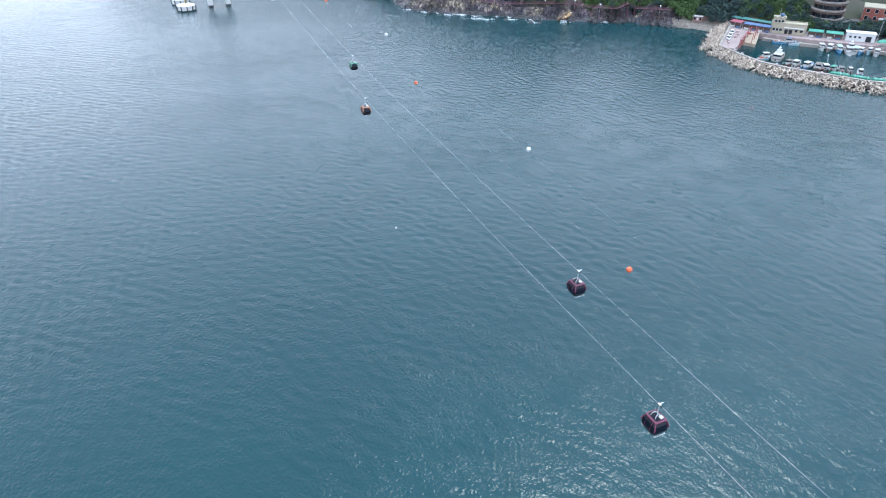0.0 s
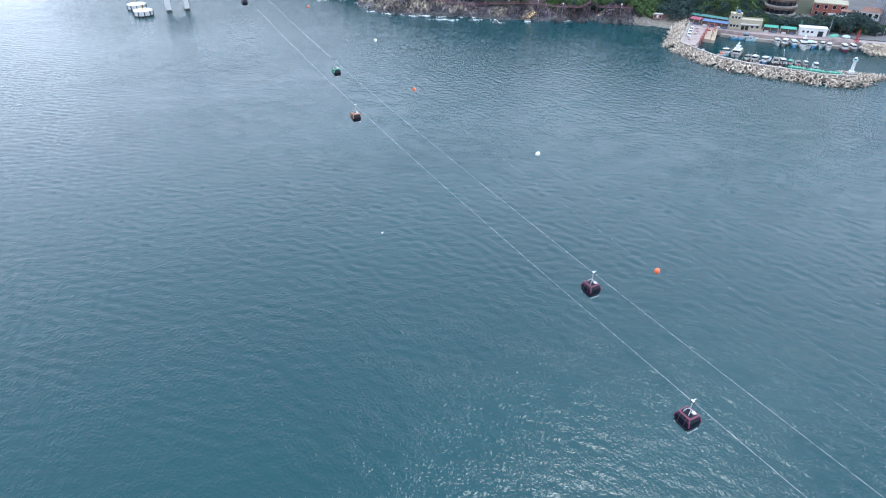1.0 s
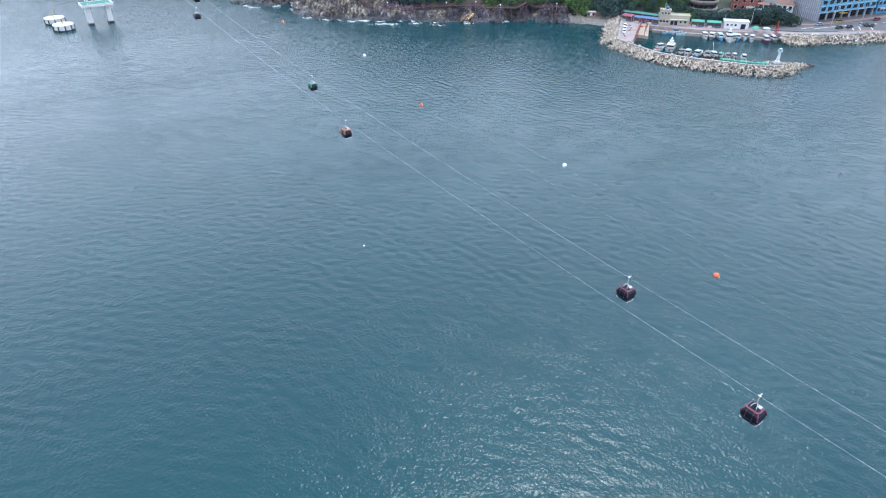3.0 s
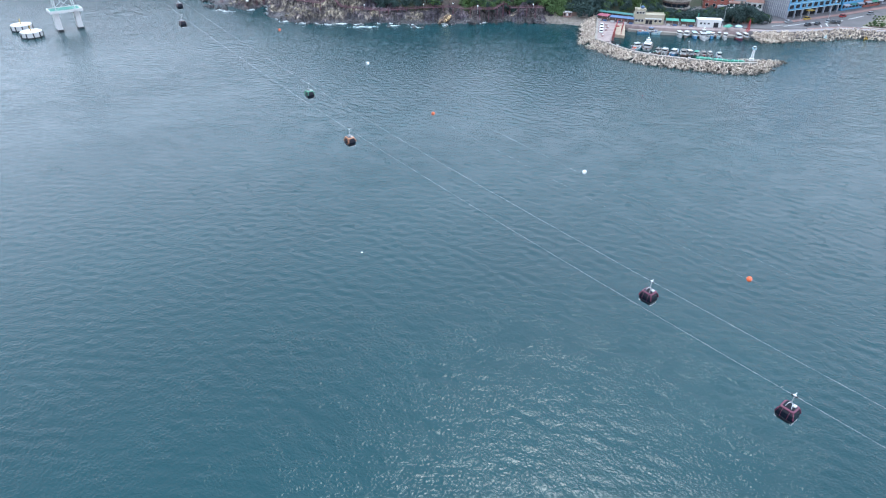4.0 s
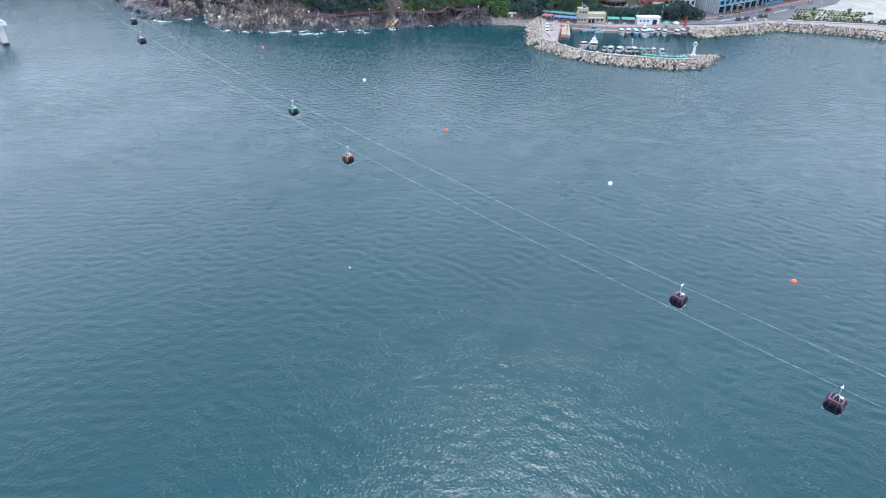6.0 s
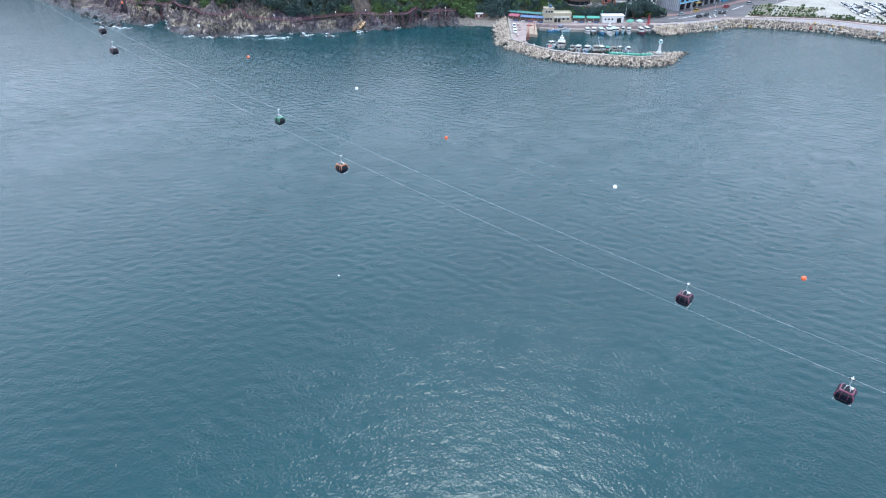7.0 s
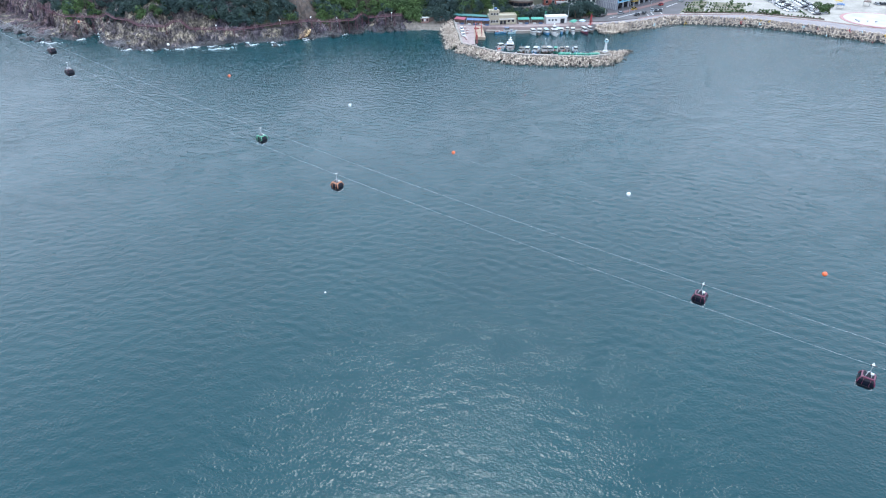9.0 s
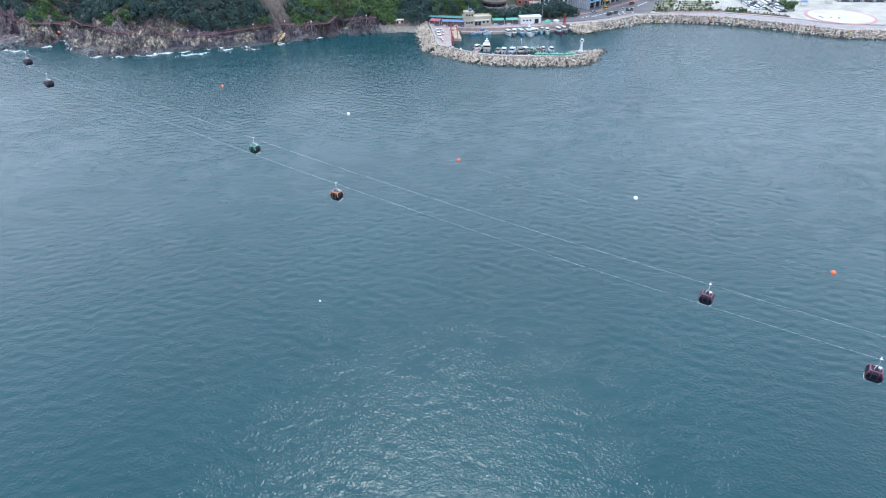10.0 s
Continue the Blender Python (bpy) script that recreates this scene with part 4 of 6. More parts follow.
def harbour_office():
    m, l = frame_at((137.6, 315.8), (151.0, 310.6))
    t = thing("harbour_office", "cream harbour office with a turret and blue dome", "building", m)
    t.scale = (1, 0.8, 0.74)
    bm = B()
    box(bm, 0, 0, -0.6, l, 7.5, 5.2)
    box(bm, -0.15, -0.15, 5.2, l + 0.15, 0.15, 5.8)
    box(bm, -0.15, 7.35, 5.2, l + 0.15, 7.65, 5.8)
    box(bm, l - 0.15, 0.15, 5.2, l + 0.15, 7.35, 5.8)
    part("wall", bm, M["cream"], t)
    bm = B()
    box(bm, 0.2, -0.4, 5.203, 5.0, 5.0, 8.6)
    box(bm, 0.0, -0.6, 8.6, 5.2, 5.2, 9.0)
    for i in range(3):
        box(bm, 0.0 + 1.9 * i, -0.6, 9.0, 1.0 + 1.9 * i, -0.3, 9.6)
    turret = part("turret", bm, M["cream"], t)
    bm = B()
    ball(bm, (3.4, 2.4, 9.9), 1.0, 10)
    part("dome", bm, M["blue"], turret, "blue dome", smooth=True)
    bm = B()
    tube(bm, (2.2, 2.2, 9.0), (2.2, 2.2, 13.5), 0.09, 0.05, n=6)
    tube(bm, (1.5, 2.2, 12.0), (2.9, 2.2, 12.0), 0.05, n=6)
    part("mast", bm, M["steel"], turret)
    for x in (1.2, 2.6, 4.0):
        window(t, x, -0.4, 6.2, 0.9, 1.3, M["white"])
    for x in (1.2, 2.6, 4.0, 10.4, 12.6):
        window(t, x, 0, 1.0, 1.1, 1.5, M["white"])
    for x in (6.4, 8.2):
        bm = B()
        box(bm, x - 0.7, -0.06, -0.4, x + 0.7, 0.1, 2.2)
        part("door", bm, M["glass"], t)
    bm = B()
    box(bm, 5.2, -1.6, 3.2, 13.2, 0, 3.45)
    part("canopy", bm, M["white"], t)


harbour_office()


def white_hut():
    m, l = frame_at((165.4, 303.6), (175.8, 299.6))
    t = thing("net_store", "white flat-roofed harbour store with dark doors", "building", m)
    t.scale = (1, 0.8, 0.78)
    bm = B()
    box(bm, 0, 0, -0.6, l, 5.5, 3.9)
    part("wall", bm, M["white"], t)
    bm = B()
    box(bm, -0.3, -0.5, 3.9, l + 0.3, 5.8, 4.2)
    part("roof", bm, M["white"], t)
    for x in (1.6, 3.4, 5.2):
        window(t, x, 0, 1.3, 1.0, 1.1)
    bm = B()
    box(bm, 7.6, -0.05, -0.4, 9.8, 0.1, 2.6)
    part("door", bm, M["glass"], t)
    bm = B()
    box(bm, 0.4, 5.5, -0.6, 0.9, 6.0, 6.5)
    part("flue", bm, M["green"], t)


white_hut()


def round_house():
    t = thing("round_building", "round brown building with white storey bands and dark glass", "building", pose(171, 336, 2.0, 0, 0, 20))
    t.scale = (0.8, 0.8, 1)
    ring = [(math.cos(2 * math.pi * i / 32), math.sin(2 * math.pi * i / 32)) for i in range(32)]
    bm = B()
    loft(bm, [[(8.3 * a, 8.3 * b, z) for a, b in ring] for z in (-4, 24)])
    part("wall", bm, M["glass"], t, "dark glazed wall")
    for k in range(6):
        z = 3.4 + 3.7 * k
        bm = B()
        loft(bm, [[(r * a, r * b, zz) for a, b in ring] for r, zz in ((8.32, z - 0.2), (9.3, z - 0.2), (9.4, z + 0.45), (8.32, z + 0.7))], caps=False)
        part("storey_band", bm, M["concrete"], t, "pale balcony band")
        bm = B()
        loft(bm, [[(r * a, r * b, zz) for a, b in ring] for r, zz in ((8.33, z - 1.1), (8.8, z - 1.1), (8.8, z - 0.5), (8.33, z - 0.5))], caps=False)
        part("soffit", bm, M["brown"], t)
        for i in range(0, 32, 2):
            a, b = ring[i]
            bm = B()
            tube(bm, (8.45 * a, 8.45 * b, z + 0.9), (8.45 * a, 8.45 * b, z + 2.6), 0.1, n=5)
            part("mullion", bm, M["brown"], t)
    bm = B()
    loft(bm, [[(8.9 * a, 8.9 * b, z) for a, b in ring] for z in (24, 24.6)])
    part("roof", bm, M["brown"], t)


round_house()


def block(name, label, a, b, depth, storeys, h, wall, win_w, win_gap, win_h, frame_mat, roof="concrete", base=0.0, side=True, category="building", z_first=1.0):
    m, l = frame_at(a, b)
    t = thing(name, label, category, m)
    H = storeys * h + base
    bm = B()
    box(bm, 0, 0, -4.0, l, depth, H)
    part("wall", bm, M[wall], t)
    bm = B()
    box(bm, -0.25, -0.25, H, l + 0.25, depth + 0.25, H + 0.5)
    part("roof", bm, M[roof], t)
    n = max(1, int(l / (win_w + win_gap)))
    for s in range(storeys):
        for i in range(n):
            window(t, l * (i + 0.5) / n, 0, base + s * h + z_first, win_w, win_h, M[frame_mat])
    if side:
        n = max(1, int(depth / (win_w + win_gap)))
        for s in range(storeys):
            for i in range(n):
                window(t, depth * (i + 0.5) / n, 0, base + s * h + z_first, win_w, win_h, M[frame_mat], axis="y")
    return t, l, H


block("brick_building", "red brick building with a flat cream roof", (190.0, 340.0), (203.0, 333.0), 11, 2, 3.1, "brick", 1.4, 1.6, 1.6, "white", roof="cream")
block("shop_annex", "low grey shed before the brick building", (195.4, 334.4), (201.6, 331.0), 2.4, 1, 1.7, "grey", 1.0, 0.8, 0.7, "grey", roof="white", side=False, z_first=0.6)
t, l, H = block("town_house", "white two-storey house with a terracotta roof", (203.9, 322.6), (210.3, 318.2), 6.5, 2, 2.8, "white", 1.3, 1.0, 1.4, "brown", roof="white")
bm = B()
loft(bm, [[(-0.7, -0.7, H + 0.5), (l + 0.7, -0.7, H + 0.5), (l + 0.7, 7.2, H + 0.5), (-0.7, 7.2, H + 0.5)], [(1.2, 3.2, H + 2.0), (l - 1.2, 3.2, H + 2.0), (l - 1.2, 3.4, H + 2.0), (1.2, 3.4, H + 2.0)]])
part("tiled_roof", bm, M["tile"], t, "terracotta hipped roof")
block("guest_house", "grey-white two-storey guest house", (197.0, 327.4), (203.2, 323.4), 5, 2, 2.3, "white", 1.5, 0.9, 1.3, "brown", roof="tile")


def tower_block():
    """The big seafront building: grey louvred flank, blue glazed front on columns."""
    m, l = frame_at((218.7, 309.2), (257.5, 318.7))
    t = thing("seafront_building", "tall seafront building with blue panelled front and grey flank", "building", m)
    D, H = 20.0, 30.0
    bm = B()
    box(bm, 0.3, 2.2, -1, l - 0.3, D, 3.6)
    part("ground_floor", bm, M["glass"], t, "dark recessed shop fronts")
    bm = B()
    box(bm, 0, 0, 3.6, l, D, H)
    part("wall", bm, M["blue_panel"], t)
    bm = B()
    box(bm, -0.25, 0.2, -1.0, 0.0, D, H)
    part("flank", bm, M["grey"], t, "grey louvred flank")
    for k in range(14):
        bm = B()
        y = 0.8 + k * 1.2
        box(bm, -0.5, y - 0.08, 0, -0.25, y + 0.08, H)
        part("flank_rib", bm, M["steel"], t)
    for k in range(9):
        bm = B()
        box(bm, -0.42, 0.2, 3.4 + 3 * k, -0.25, D, 3.55 + 3 * k)
        part("flank_band", bm, M["steel"], t)
    for i in range(8):
        bm = B()
        x = 0.8 + i * (l - 1.6) / 7
        box(bm, x - 0.35, 0.2, -0.2, x + 0.35, 0.9, 3.6)
        part("column", bm, M["grey"], t)
    for s in range(8):
        for i in range(9):
            window(t, l * (i + 0.5) / 9, 0, 4.5 + 3.2 * s, 3.0, 1.9, M["cyan"])
        bm = B()
        box(bm, 0, -0.12, 3.6 + 3.2 * s, l, 0, 3.85 + 3.2 * s)
        part("floor_band", bm, M["cyan"], t)
    bm = B()
    box(bm, -0.5, -0.3, H, l + 0.3, D + 0.3, H + 0.8)
    part("roof", bm, M["concrete"], t)
    bm = B()
    box(bm, 14, -1.8, 2.7, 18, 0, 3.0)
    part("awning", bm, M["yellow"], t, "yellow shop awning")


tower_block()
for a, b, st, wall, aw in (((259.5, 319.4), (276.0, 323.7), 7, "blue_panel", "teal"), ((277.5, 324.1), (292.0, 328.4), 5, "brick", "green"), ((293.5, 328.9), (308.0, 333.4), 6, "grey", "teal"), ((309.8, 334), (327, 340), 5, "cream", "red"), ((329, 341), (353, 352), 6, "white", "teal")):
    t, l, H = block("shop_house", "seafront shop building with awnings over dark windows", a, b, 13, st, 3.3, wall, 2.0, 0.8, 1.7, "grey", base=0.3, z_first=0.8)
    for i in range(3):
        bm = B()
        x = l * (i + 0.5) / 3
        pts = [(x - 2.2, -1.8, 2.5), (x + 2.2, -1.8, 2.5), (x + 2.2, 0, 3.1), (x - 2.2, 0, 3.1)]
        loft(bm, [pts, [(p[0], p[1], p[2] + 0.1) for p in pts]])
        part("awning", bm, M[aw if i == 1 else "grey"], t)


def umbrella(x, y, colour):
    t = thing("market_umbrella", f"{colour} market umbrella on the quay", "umbrella", pose(x, y, QUAY, 0, 0, 20), "umbrellas on the quay")
    t.scale = (0.85,) * 3
    bm = B()
    tube(bm, (0, 0, 0), (0, 0, 2.9), 0.06, n=6)
    part("pole", bm, M["steel"], t)
    bm = B()
    r = [(2.1 * math.cos(math.pi * k / 4), 2.1 * math.sin(math.pi * k / 4)) for k in range(8)]
    loft(bm, [[(a, b, 2.0) for a, b in r], [(a, b, 2.15) for a, b in r], [(a * 0.5, b * 0.5, 2.7) for a, b in r], [(a * 0.05, b * 0.05, 2.95) for a, b in r]])
    part("canopy", bm, M["green" if colour == "green" else "cyan"], t)


umbrella(175.6, 294.6, "green")
umbrella(177.8, 296.2, "green")
umbrella(181.6, 294.0, "pale green")


def beacon_red():
    t = thing("red_beacon", "red steel harbour beacon frame on the quay", "beacon", pose(185.0, 291.2, QUAY, 0, 0, 15))
    t.scale = (0.7, 0.7, 0.74)
    for sx in (-1, 1):
        for sy in (-1, 1):
            bm = B()
            tube(bm, (sx * 0.9, sy * 0.9, 0), (sx * 0.3, sy * 0.3, 6.2), 0.14, n=6)
            part("leg", bm, M["red"], t)
    for k in range(5):
        w, w2 = 0.9 - 0.11 * k, 0.9 - 0.11 * (k + 1)
        z = 1.15 * k
        bm = B()
        for (a, b), (c, d) in (((-1, -1), (1, -1)), ((1, -1), (1, 1)), ((1, 1), (-1, 1)), ((-1, 1), (-1, -1))):
            tube(bm, (a * w, b * w, z), (c * w2, d * w2, z + 1.15), 0.07, n=5)
            tube(bm, (a * w2, b * w2, z + 1.15), (c * w2, d * w2, z + 1.15), 0.07, n=5)
        part("bracing", bm, M["red"], t)
    bm = B()
    tube(bm, (0, 0, 5.9), (0, 0, 7.4), 0.4, 0.3, n=10)
    part("lantern", bm, M["red"], t)
    bm = B()
    box(bm, -1.3, -1.3, -0.3, 1.3, 1.3, 0.25)
    part("footing", bm, M["red"], t)


beacon_red()


def lighthouse():
    t = thing("lighthouse", "small white breakwater lighthouse with a pale gallery", "lighthouse", pose(157.3, 247.2, 2.9, 0, 0, 0))
    t.scale = (0.78,) * 3
    bm = B()
    ring = [(math.cos(2 * math.pi * i / 16), math.sin(2 * math.pi * i / 16)) for i in range(16)]
    loft(bm, [[(r * a, r * b, z) for a, b in ring] for r, z in ((1.3, 0), (1.3, 0.8), (0.75, 1.0), (0.55, 5.2), (0.6, 5.3))])
    part("shaft", bm, M["white"], t, smooth=False)
    bm = B()
    box(bm, -2.1, -2.1, -2.2, 2.1, 2.1, 0.0, 0.15)
    part("plinth", bm, M["parapet"], t, "square concrete plinth")
    bm = B()
    loft(bm, [[(r * a, r * b, z) for a, b in ring] for r, z in ((0.6, 5.3), (1.15, 5.6), (1.15, 5.8), (1.2, 6.4), (1.1, 6.4), (1.05, 5.85))])
    part("gallery", bm, M["cyan"], t)
    bm = B()
    loft(bm, [[(r * a, r * b, z) for a, b in ring] for r, z in ((0.6, 5.85), (0.6, 6.9))])
    part("lantern", bm, M["glass"], t)
    bm = B()
    loft(bm, [[(r * a, r * b, z) for a, b in ring] for r, z in ((0.85, 6.9), (0.7, 7.15), (0.1, 7.5))])
    part("cap", bm, M["white"], t)
    bm = B()
    for k in range(12):
        tube(bm, (0.85, -0.2, 1.0 + 0.33 * k), (0.85, 0.2, 1.0 + 0.33 * k), 0.03, n=4)
    for s in (-0.2, 0.2):
        tube(bm, (0.9, s, 0.8), (0.72, s, 5.3), 0.03, n=4)
    part("ladder", bm, M["steel"], t)


lighthouse()


# green nets and skiffs on the breakwater deck
def net_pile(x, y, l, w, h, rot):
    t = thing("net_pile", "fishing nets heaped under green tarpaulin on the breakwater", "nets", pose(x + 1.0, y + 1.4, 1.9, 0, 0, rot), "covered nets")
    bm = B()
    rng = random.Random(x)
    rings = []
    for i in range(9):
        u = -l / 2 + l * i / 8
        k = 1.0 if 0 < i < 8 else 0.7
        hh = h * k * rng.uniform(0.93, 1.05)
        rings.append([(u, -w / 2 * k, 0), (u, -w / 2 * k, hh * 0.7), (u, -w * 0.2, hh), (u, w * 0.2, hh * rng.uniform(0.85, 1)), (u, w / 2 * k, hh * 0.6), (u, w / 2 * k, 0)])
    loft(bm, rings)
    part("tarpaulin", bm, M["green"], t)
    for i in range(3):
        bm = B()
        u = -l / 2 + l * (i + 0.7) / 3.2
        tube(bm, (u, -w / 2 - 0.03, 0.1), (u, -w / 2 - 0.03, h * 0.72), 0.05, n=5)
        tube(bm, (u, -w / 2 - 0.03, h * 0.72), (u, 0, h * 1.08), 0.05, n=5)
        part("lashing", bm, M["white"], t)


net_pile(139.2, 253.0, 6.6, 2.0, 1.25, -33)
net_pile(144.9, 249.3, 6.6, 2.0, 1.25, -33)
net_pile(150.4, 246.4, 5.4, 1.9, 1.3, -24)


def loose_nets(x, y, l, w, h, rot):
    """A slumped heap of loose netting with a coil of rope on it."""
    rng = random.Random(round(x * 7 + y))
    t = thing("loose_net_heap", "faded pink fishing nets heaped loose on the concrete", "nets", pose(x, y, QUAY if y > 289 else 1.9, 0, 0, rot), "loose nets")
    bm = B()
    rings = []
    for i in range(8):
        u = -l / 2 + l * i / 7
        k = math.sin(math.pi * (i + 0.6) / 8.2) ** 0.6
        rings.append([(u + rng.uniform(-.1, .1), w / 2 * k * math.cos(a), max(0.0, h * k * math.sin(a) * rng.uniform(0.75, 1.15))) for a in (math.pi * j / 7 for j in range(8))])
    loft(bm, rings)
    part("netting", bm, M["buff_net"], t)
    bm = B()
    for j in range(10):
        a, b = 0.628 * j, 0.628 * (j + 1)
        tube(bm, (0.4 * math.cos(a), 0.4 * math.sin(a), h), (0.4 * math.cos(b), 0.4 * math.sin(b), h), 0.09, n=5)
    part("rope_coil", bm, M["white"], t)


for x, y, l, rot in ((112.6, 296.6, 2.2, 66), (113.6, 299.3, 1.8, 80), (118.9, 306.4, 2.0, 50), (121.6, 311.0, 2.4, 66), (122.9, 315.6, 1.8, 20), (111.8, 285.8, 2.4, -70), (113.2, 281.2, 2.0, -70), (116.9, 273.4, 2.6, -60), (121.4, 266.4, 2.2, -40), (127.5, 261.2, 2.6, -33), (134.4, 256.4, 2.2, -33)):
    loose_nets(x, y, l, 1.2, 0.7, rot)


# ---- boats ----
def boat(x, y, rot, l, hull, roof, kind=0, word="white"):
    """A small inshore boat; kind 1 is the tall patrol type, kind 2 an open skiff."""
    w = l * 0.35
    f = l / 2
    dice = random.Random(round(x * 10) + round(y))
    t = thing("fishing_boat", f"{word} fishing boat moored in the harbour", "boat", pose(x, y, 0, 0, 0, rot), "moored boats")
    line = [(-f, .84, .95), (-f * .6, .97, .85), (-f * .1, 1.0, .85), (f * .4, .88, 1.0), (f * .75, .55, 1.25), (f, .05, 1.5)]
    bm = B()
    loft(bm, [[(u, -w / 2 * k, z), (u * 0.96, -w / 2 * k * 0.72, -0.35 + 0.3 * (u > f * .5)), (u * 0.96, w / 2 * k * 0.72, -0.35 + 0.3 * (u > f * .5)), (u, w / 2 * k, z)] for u, k, z in line])
    part("hull", bm, M[hull], t)
    bm = B()
    loft(bm, [[(u * .97, -w / 2 * k * .96, z + .02), (u * .97, w / 2 * k * .96, z + .02), (u * .97, w / 2 * k * .96, z + .06), (u * .97, -w / 2 * k * .96, z + .06)] for u, k, z in line[:5]])
    part("deck", bm, M[dice.choice(("deck_tan", "deck_tan", "grey", "brown"))], t)
    rail = [(u, s * w / 2 * k, z) for s, way in ((-1, 1), (1, -1)) for u, k, z in line[::way]]
    bm = B()
    loft(bm, [[(u, v - .05, z), (u, v + .05, z), (u, v + .05, z + .22), (u, v - .05, z + .22)] for u, v, z in rail])
    part("gunwale", bm, M["deck_tan" if hull == "boat_white" else "boat_white"], t)
    if kind != 2:
        c0 = f * dice.choice((-0.35, -0.25, -0.1))
        hh = dice.uniform(1.3, 1.8) if kind == 0 else 1.7
        cl, cw = l * 0.17, w * 0.36
        bm = B()
        loft(bm, [[(c0 - cl, -cw, .9), (c0 + cl * 1.2, -cw, .9), (c0 + cl * 1.2, cw, .9), (c0 - cl, cw, .9)], [(c0 - cl, -cw * .92, .9 + hh), (c0 + cl * .9, -cw * .92, .9 + hh), (c0 + cl * .9, cw * .92, .9 + hh), (c0 - cl, cw * .92, .9 + hh)]])
        cabin = part("cabin", bm, M["boat_white"], t)
        bm = B()
        loft(bm, [[(c0 - cl - .02, -cw * 1.01, .95 + hh * .45), (c0 + cl * 1.12, -cw * 1.01, .95 + hh * .45), (c0 + cl * 1.12, cw * 1.01, .95 + hh * .45), (c0 - cl - .02, cw * 1.01, .95 + hh * .45)],
                  [(c0 - cl - .02, -cw * .97, .9 + hh * .85), (c0 + cl, -cw * .97, .9 + hh * .85), (c0 + cl, cw * .97, .9 + hh * .85), (c0 - cl - .02, cw * .97, .9 + hh * .85)]])
        part("cabin_window", bm, M["glass"], cabin)
        back = dice.choice((1.15, 1.15, 2.1))
        bm = B()
        box(bm, c0 - cl * back, -cw * 1.08, .9 + hh, c0 + cl * 1.15, cw * 1.08, 1.0 + hh, .05)
        part("cabin_roof", bm, M[roof], cabin)
        if back > 2:
            for s in (-1, 1):
                bm = B()
                tube(bm, (c0 - cl * 2, s * cw, .9), (c0 - cl * 2, s * cw, .92 + hh), .05, n=5)
                part("stanchion", bm, M["steel"], t)
        bm = B()
        tube(bm, (c0, 0, 1.0 + hh), (c0, 0, 2.5 + hh), .05, .03, n=5)
        part("mast", bm, M["steel"], t)
        for s in (-1, 1):
            bm = B()
            tube(bm, (f * .3, s * w * .42, 1.0), (f * .3, s * w * .42, 1.7), .035, n=5)
            tube(bm, (f * .3, s * w * .42, 1.7), (f * .8, s * w * .2, 1.95), .035, n=5)
            tube(bm, (f * .8, s * w * .2, 1.95), (f * .8, s * w * .2, 1.2), .035, n=5)
            part("bow_rail", bm, M["steel"], t)
        clear = lambda u: abs(u - c0) > cl * 1.4
    else:
        clear = lambda u: True
    for k in range(dice.randrange(3, 7)):
        u, v = dice.uniform(-0.85, 0.55) * f, dice.uniform(-0.28, 0.28) * w
        if clear(u):
            bm = B()
            if dice.random() < 0.5:
                box(bm, u - .35, v - .25, .93, u + .35, v + .25, .93 + dice.uniform(.25, .6), .05)
            else:
                tube(bm, (u, v, .93), (u, v, .93 + dice.uniform(.3, .7)), .28, .25, n=8)
            part("deck_gear", bm, M[dice.choice(("blue", "net", "orange", "dark", "white", "teal", "red"))], t)
    bm = B()
    box(bm, -f - .35, -.22, .3, -f - .02, .22, 1.3, .04)
    part("outboard_motor", bm, M["dark"], t)
    for k in (-.5, .1):
        for s in (-1, 1):
            bm = B()
            ball(bm, (f * k, s * (w * .5 + .06), .55), .16, 6)
            part("fender", bm, M[dice.choice(("dark", "orange", "white"))], t)
    if kind == 1:
        bm = B()
        box(bm, c0 - l * .06, -w * .24, 2.72, c0 + l * .1, w * .24, 4.2, .12)
        part("wheelhouse", bm, M["white"], t)
        bm = B()
        box(bm, c0 - l * .055, -w * .243, 3.3, c0 + l * .098, w * .243, 3.8, .05)
        part("wheelhouse_window", bm, M["glass"], t)
        bm = B()
        tube(bm, (c0, 0, 4.2), (c0, 0, 7.0), .09, .04, n=6)
        part("radar_mast", bm, M["white"], t)
        bm = B()
        ball(bm, (c0, 0, 5.0), .4, 8)
        part("radome", bm, M["ball"], t, smooth=True)
    return t


drift = random.Random(17)
# moored along the quay
QUAY_BOATS = ((139.0, 307.4, -30, 5.5, "hull_blue", "white", 2, "small grey and white"), (142.6, 306.4, -28, 6.5, "hull_blue", "blue", 0, "pale blue"), (145.2, 304.6, -28, 5.0, "cyan", "cyan", 2, "pale blue"),
             (153.6, 299.0, -118, 6.5, "boat_white", "boat_white", 0, "white"), (156.6, 296.6, -110, 7.0, "deck_tan", "boat_white", 0, "weathered white"), (159.3, 296.0, -114, 7.0, "hull_blue", "cyan", 0, "blue and white"),
             (162.0, 293.2, -112, 9.0, "white", "boat_white", 1, "large white"), (165.0, 293.4, -108, 7.0, "boat_white", "cyan", 0, "white"), (167.6, 292.4, -114, 6.0, "hull_blue", "boat_white", 0, "blue and white"),
             (170.2, 291.6, -110, 5.5, "cyan", "boat_white", 0, "pale cyan"), (173.2, 289.8, -115, 6.0, "boat_white", "boat_white", 0, "white"), (178.4, 287.0, -112, 6.5, "maroon", "boat_white", 0, "red and white"), (182.4, 287.2, -100, 6.0, "deck_tan", "boat_white", 0, "weathered"))
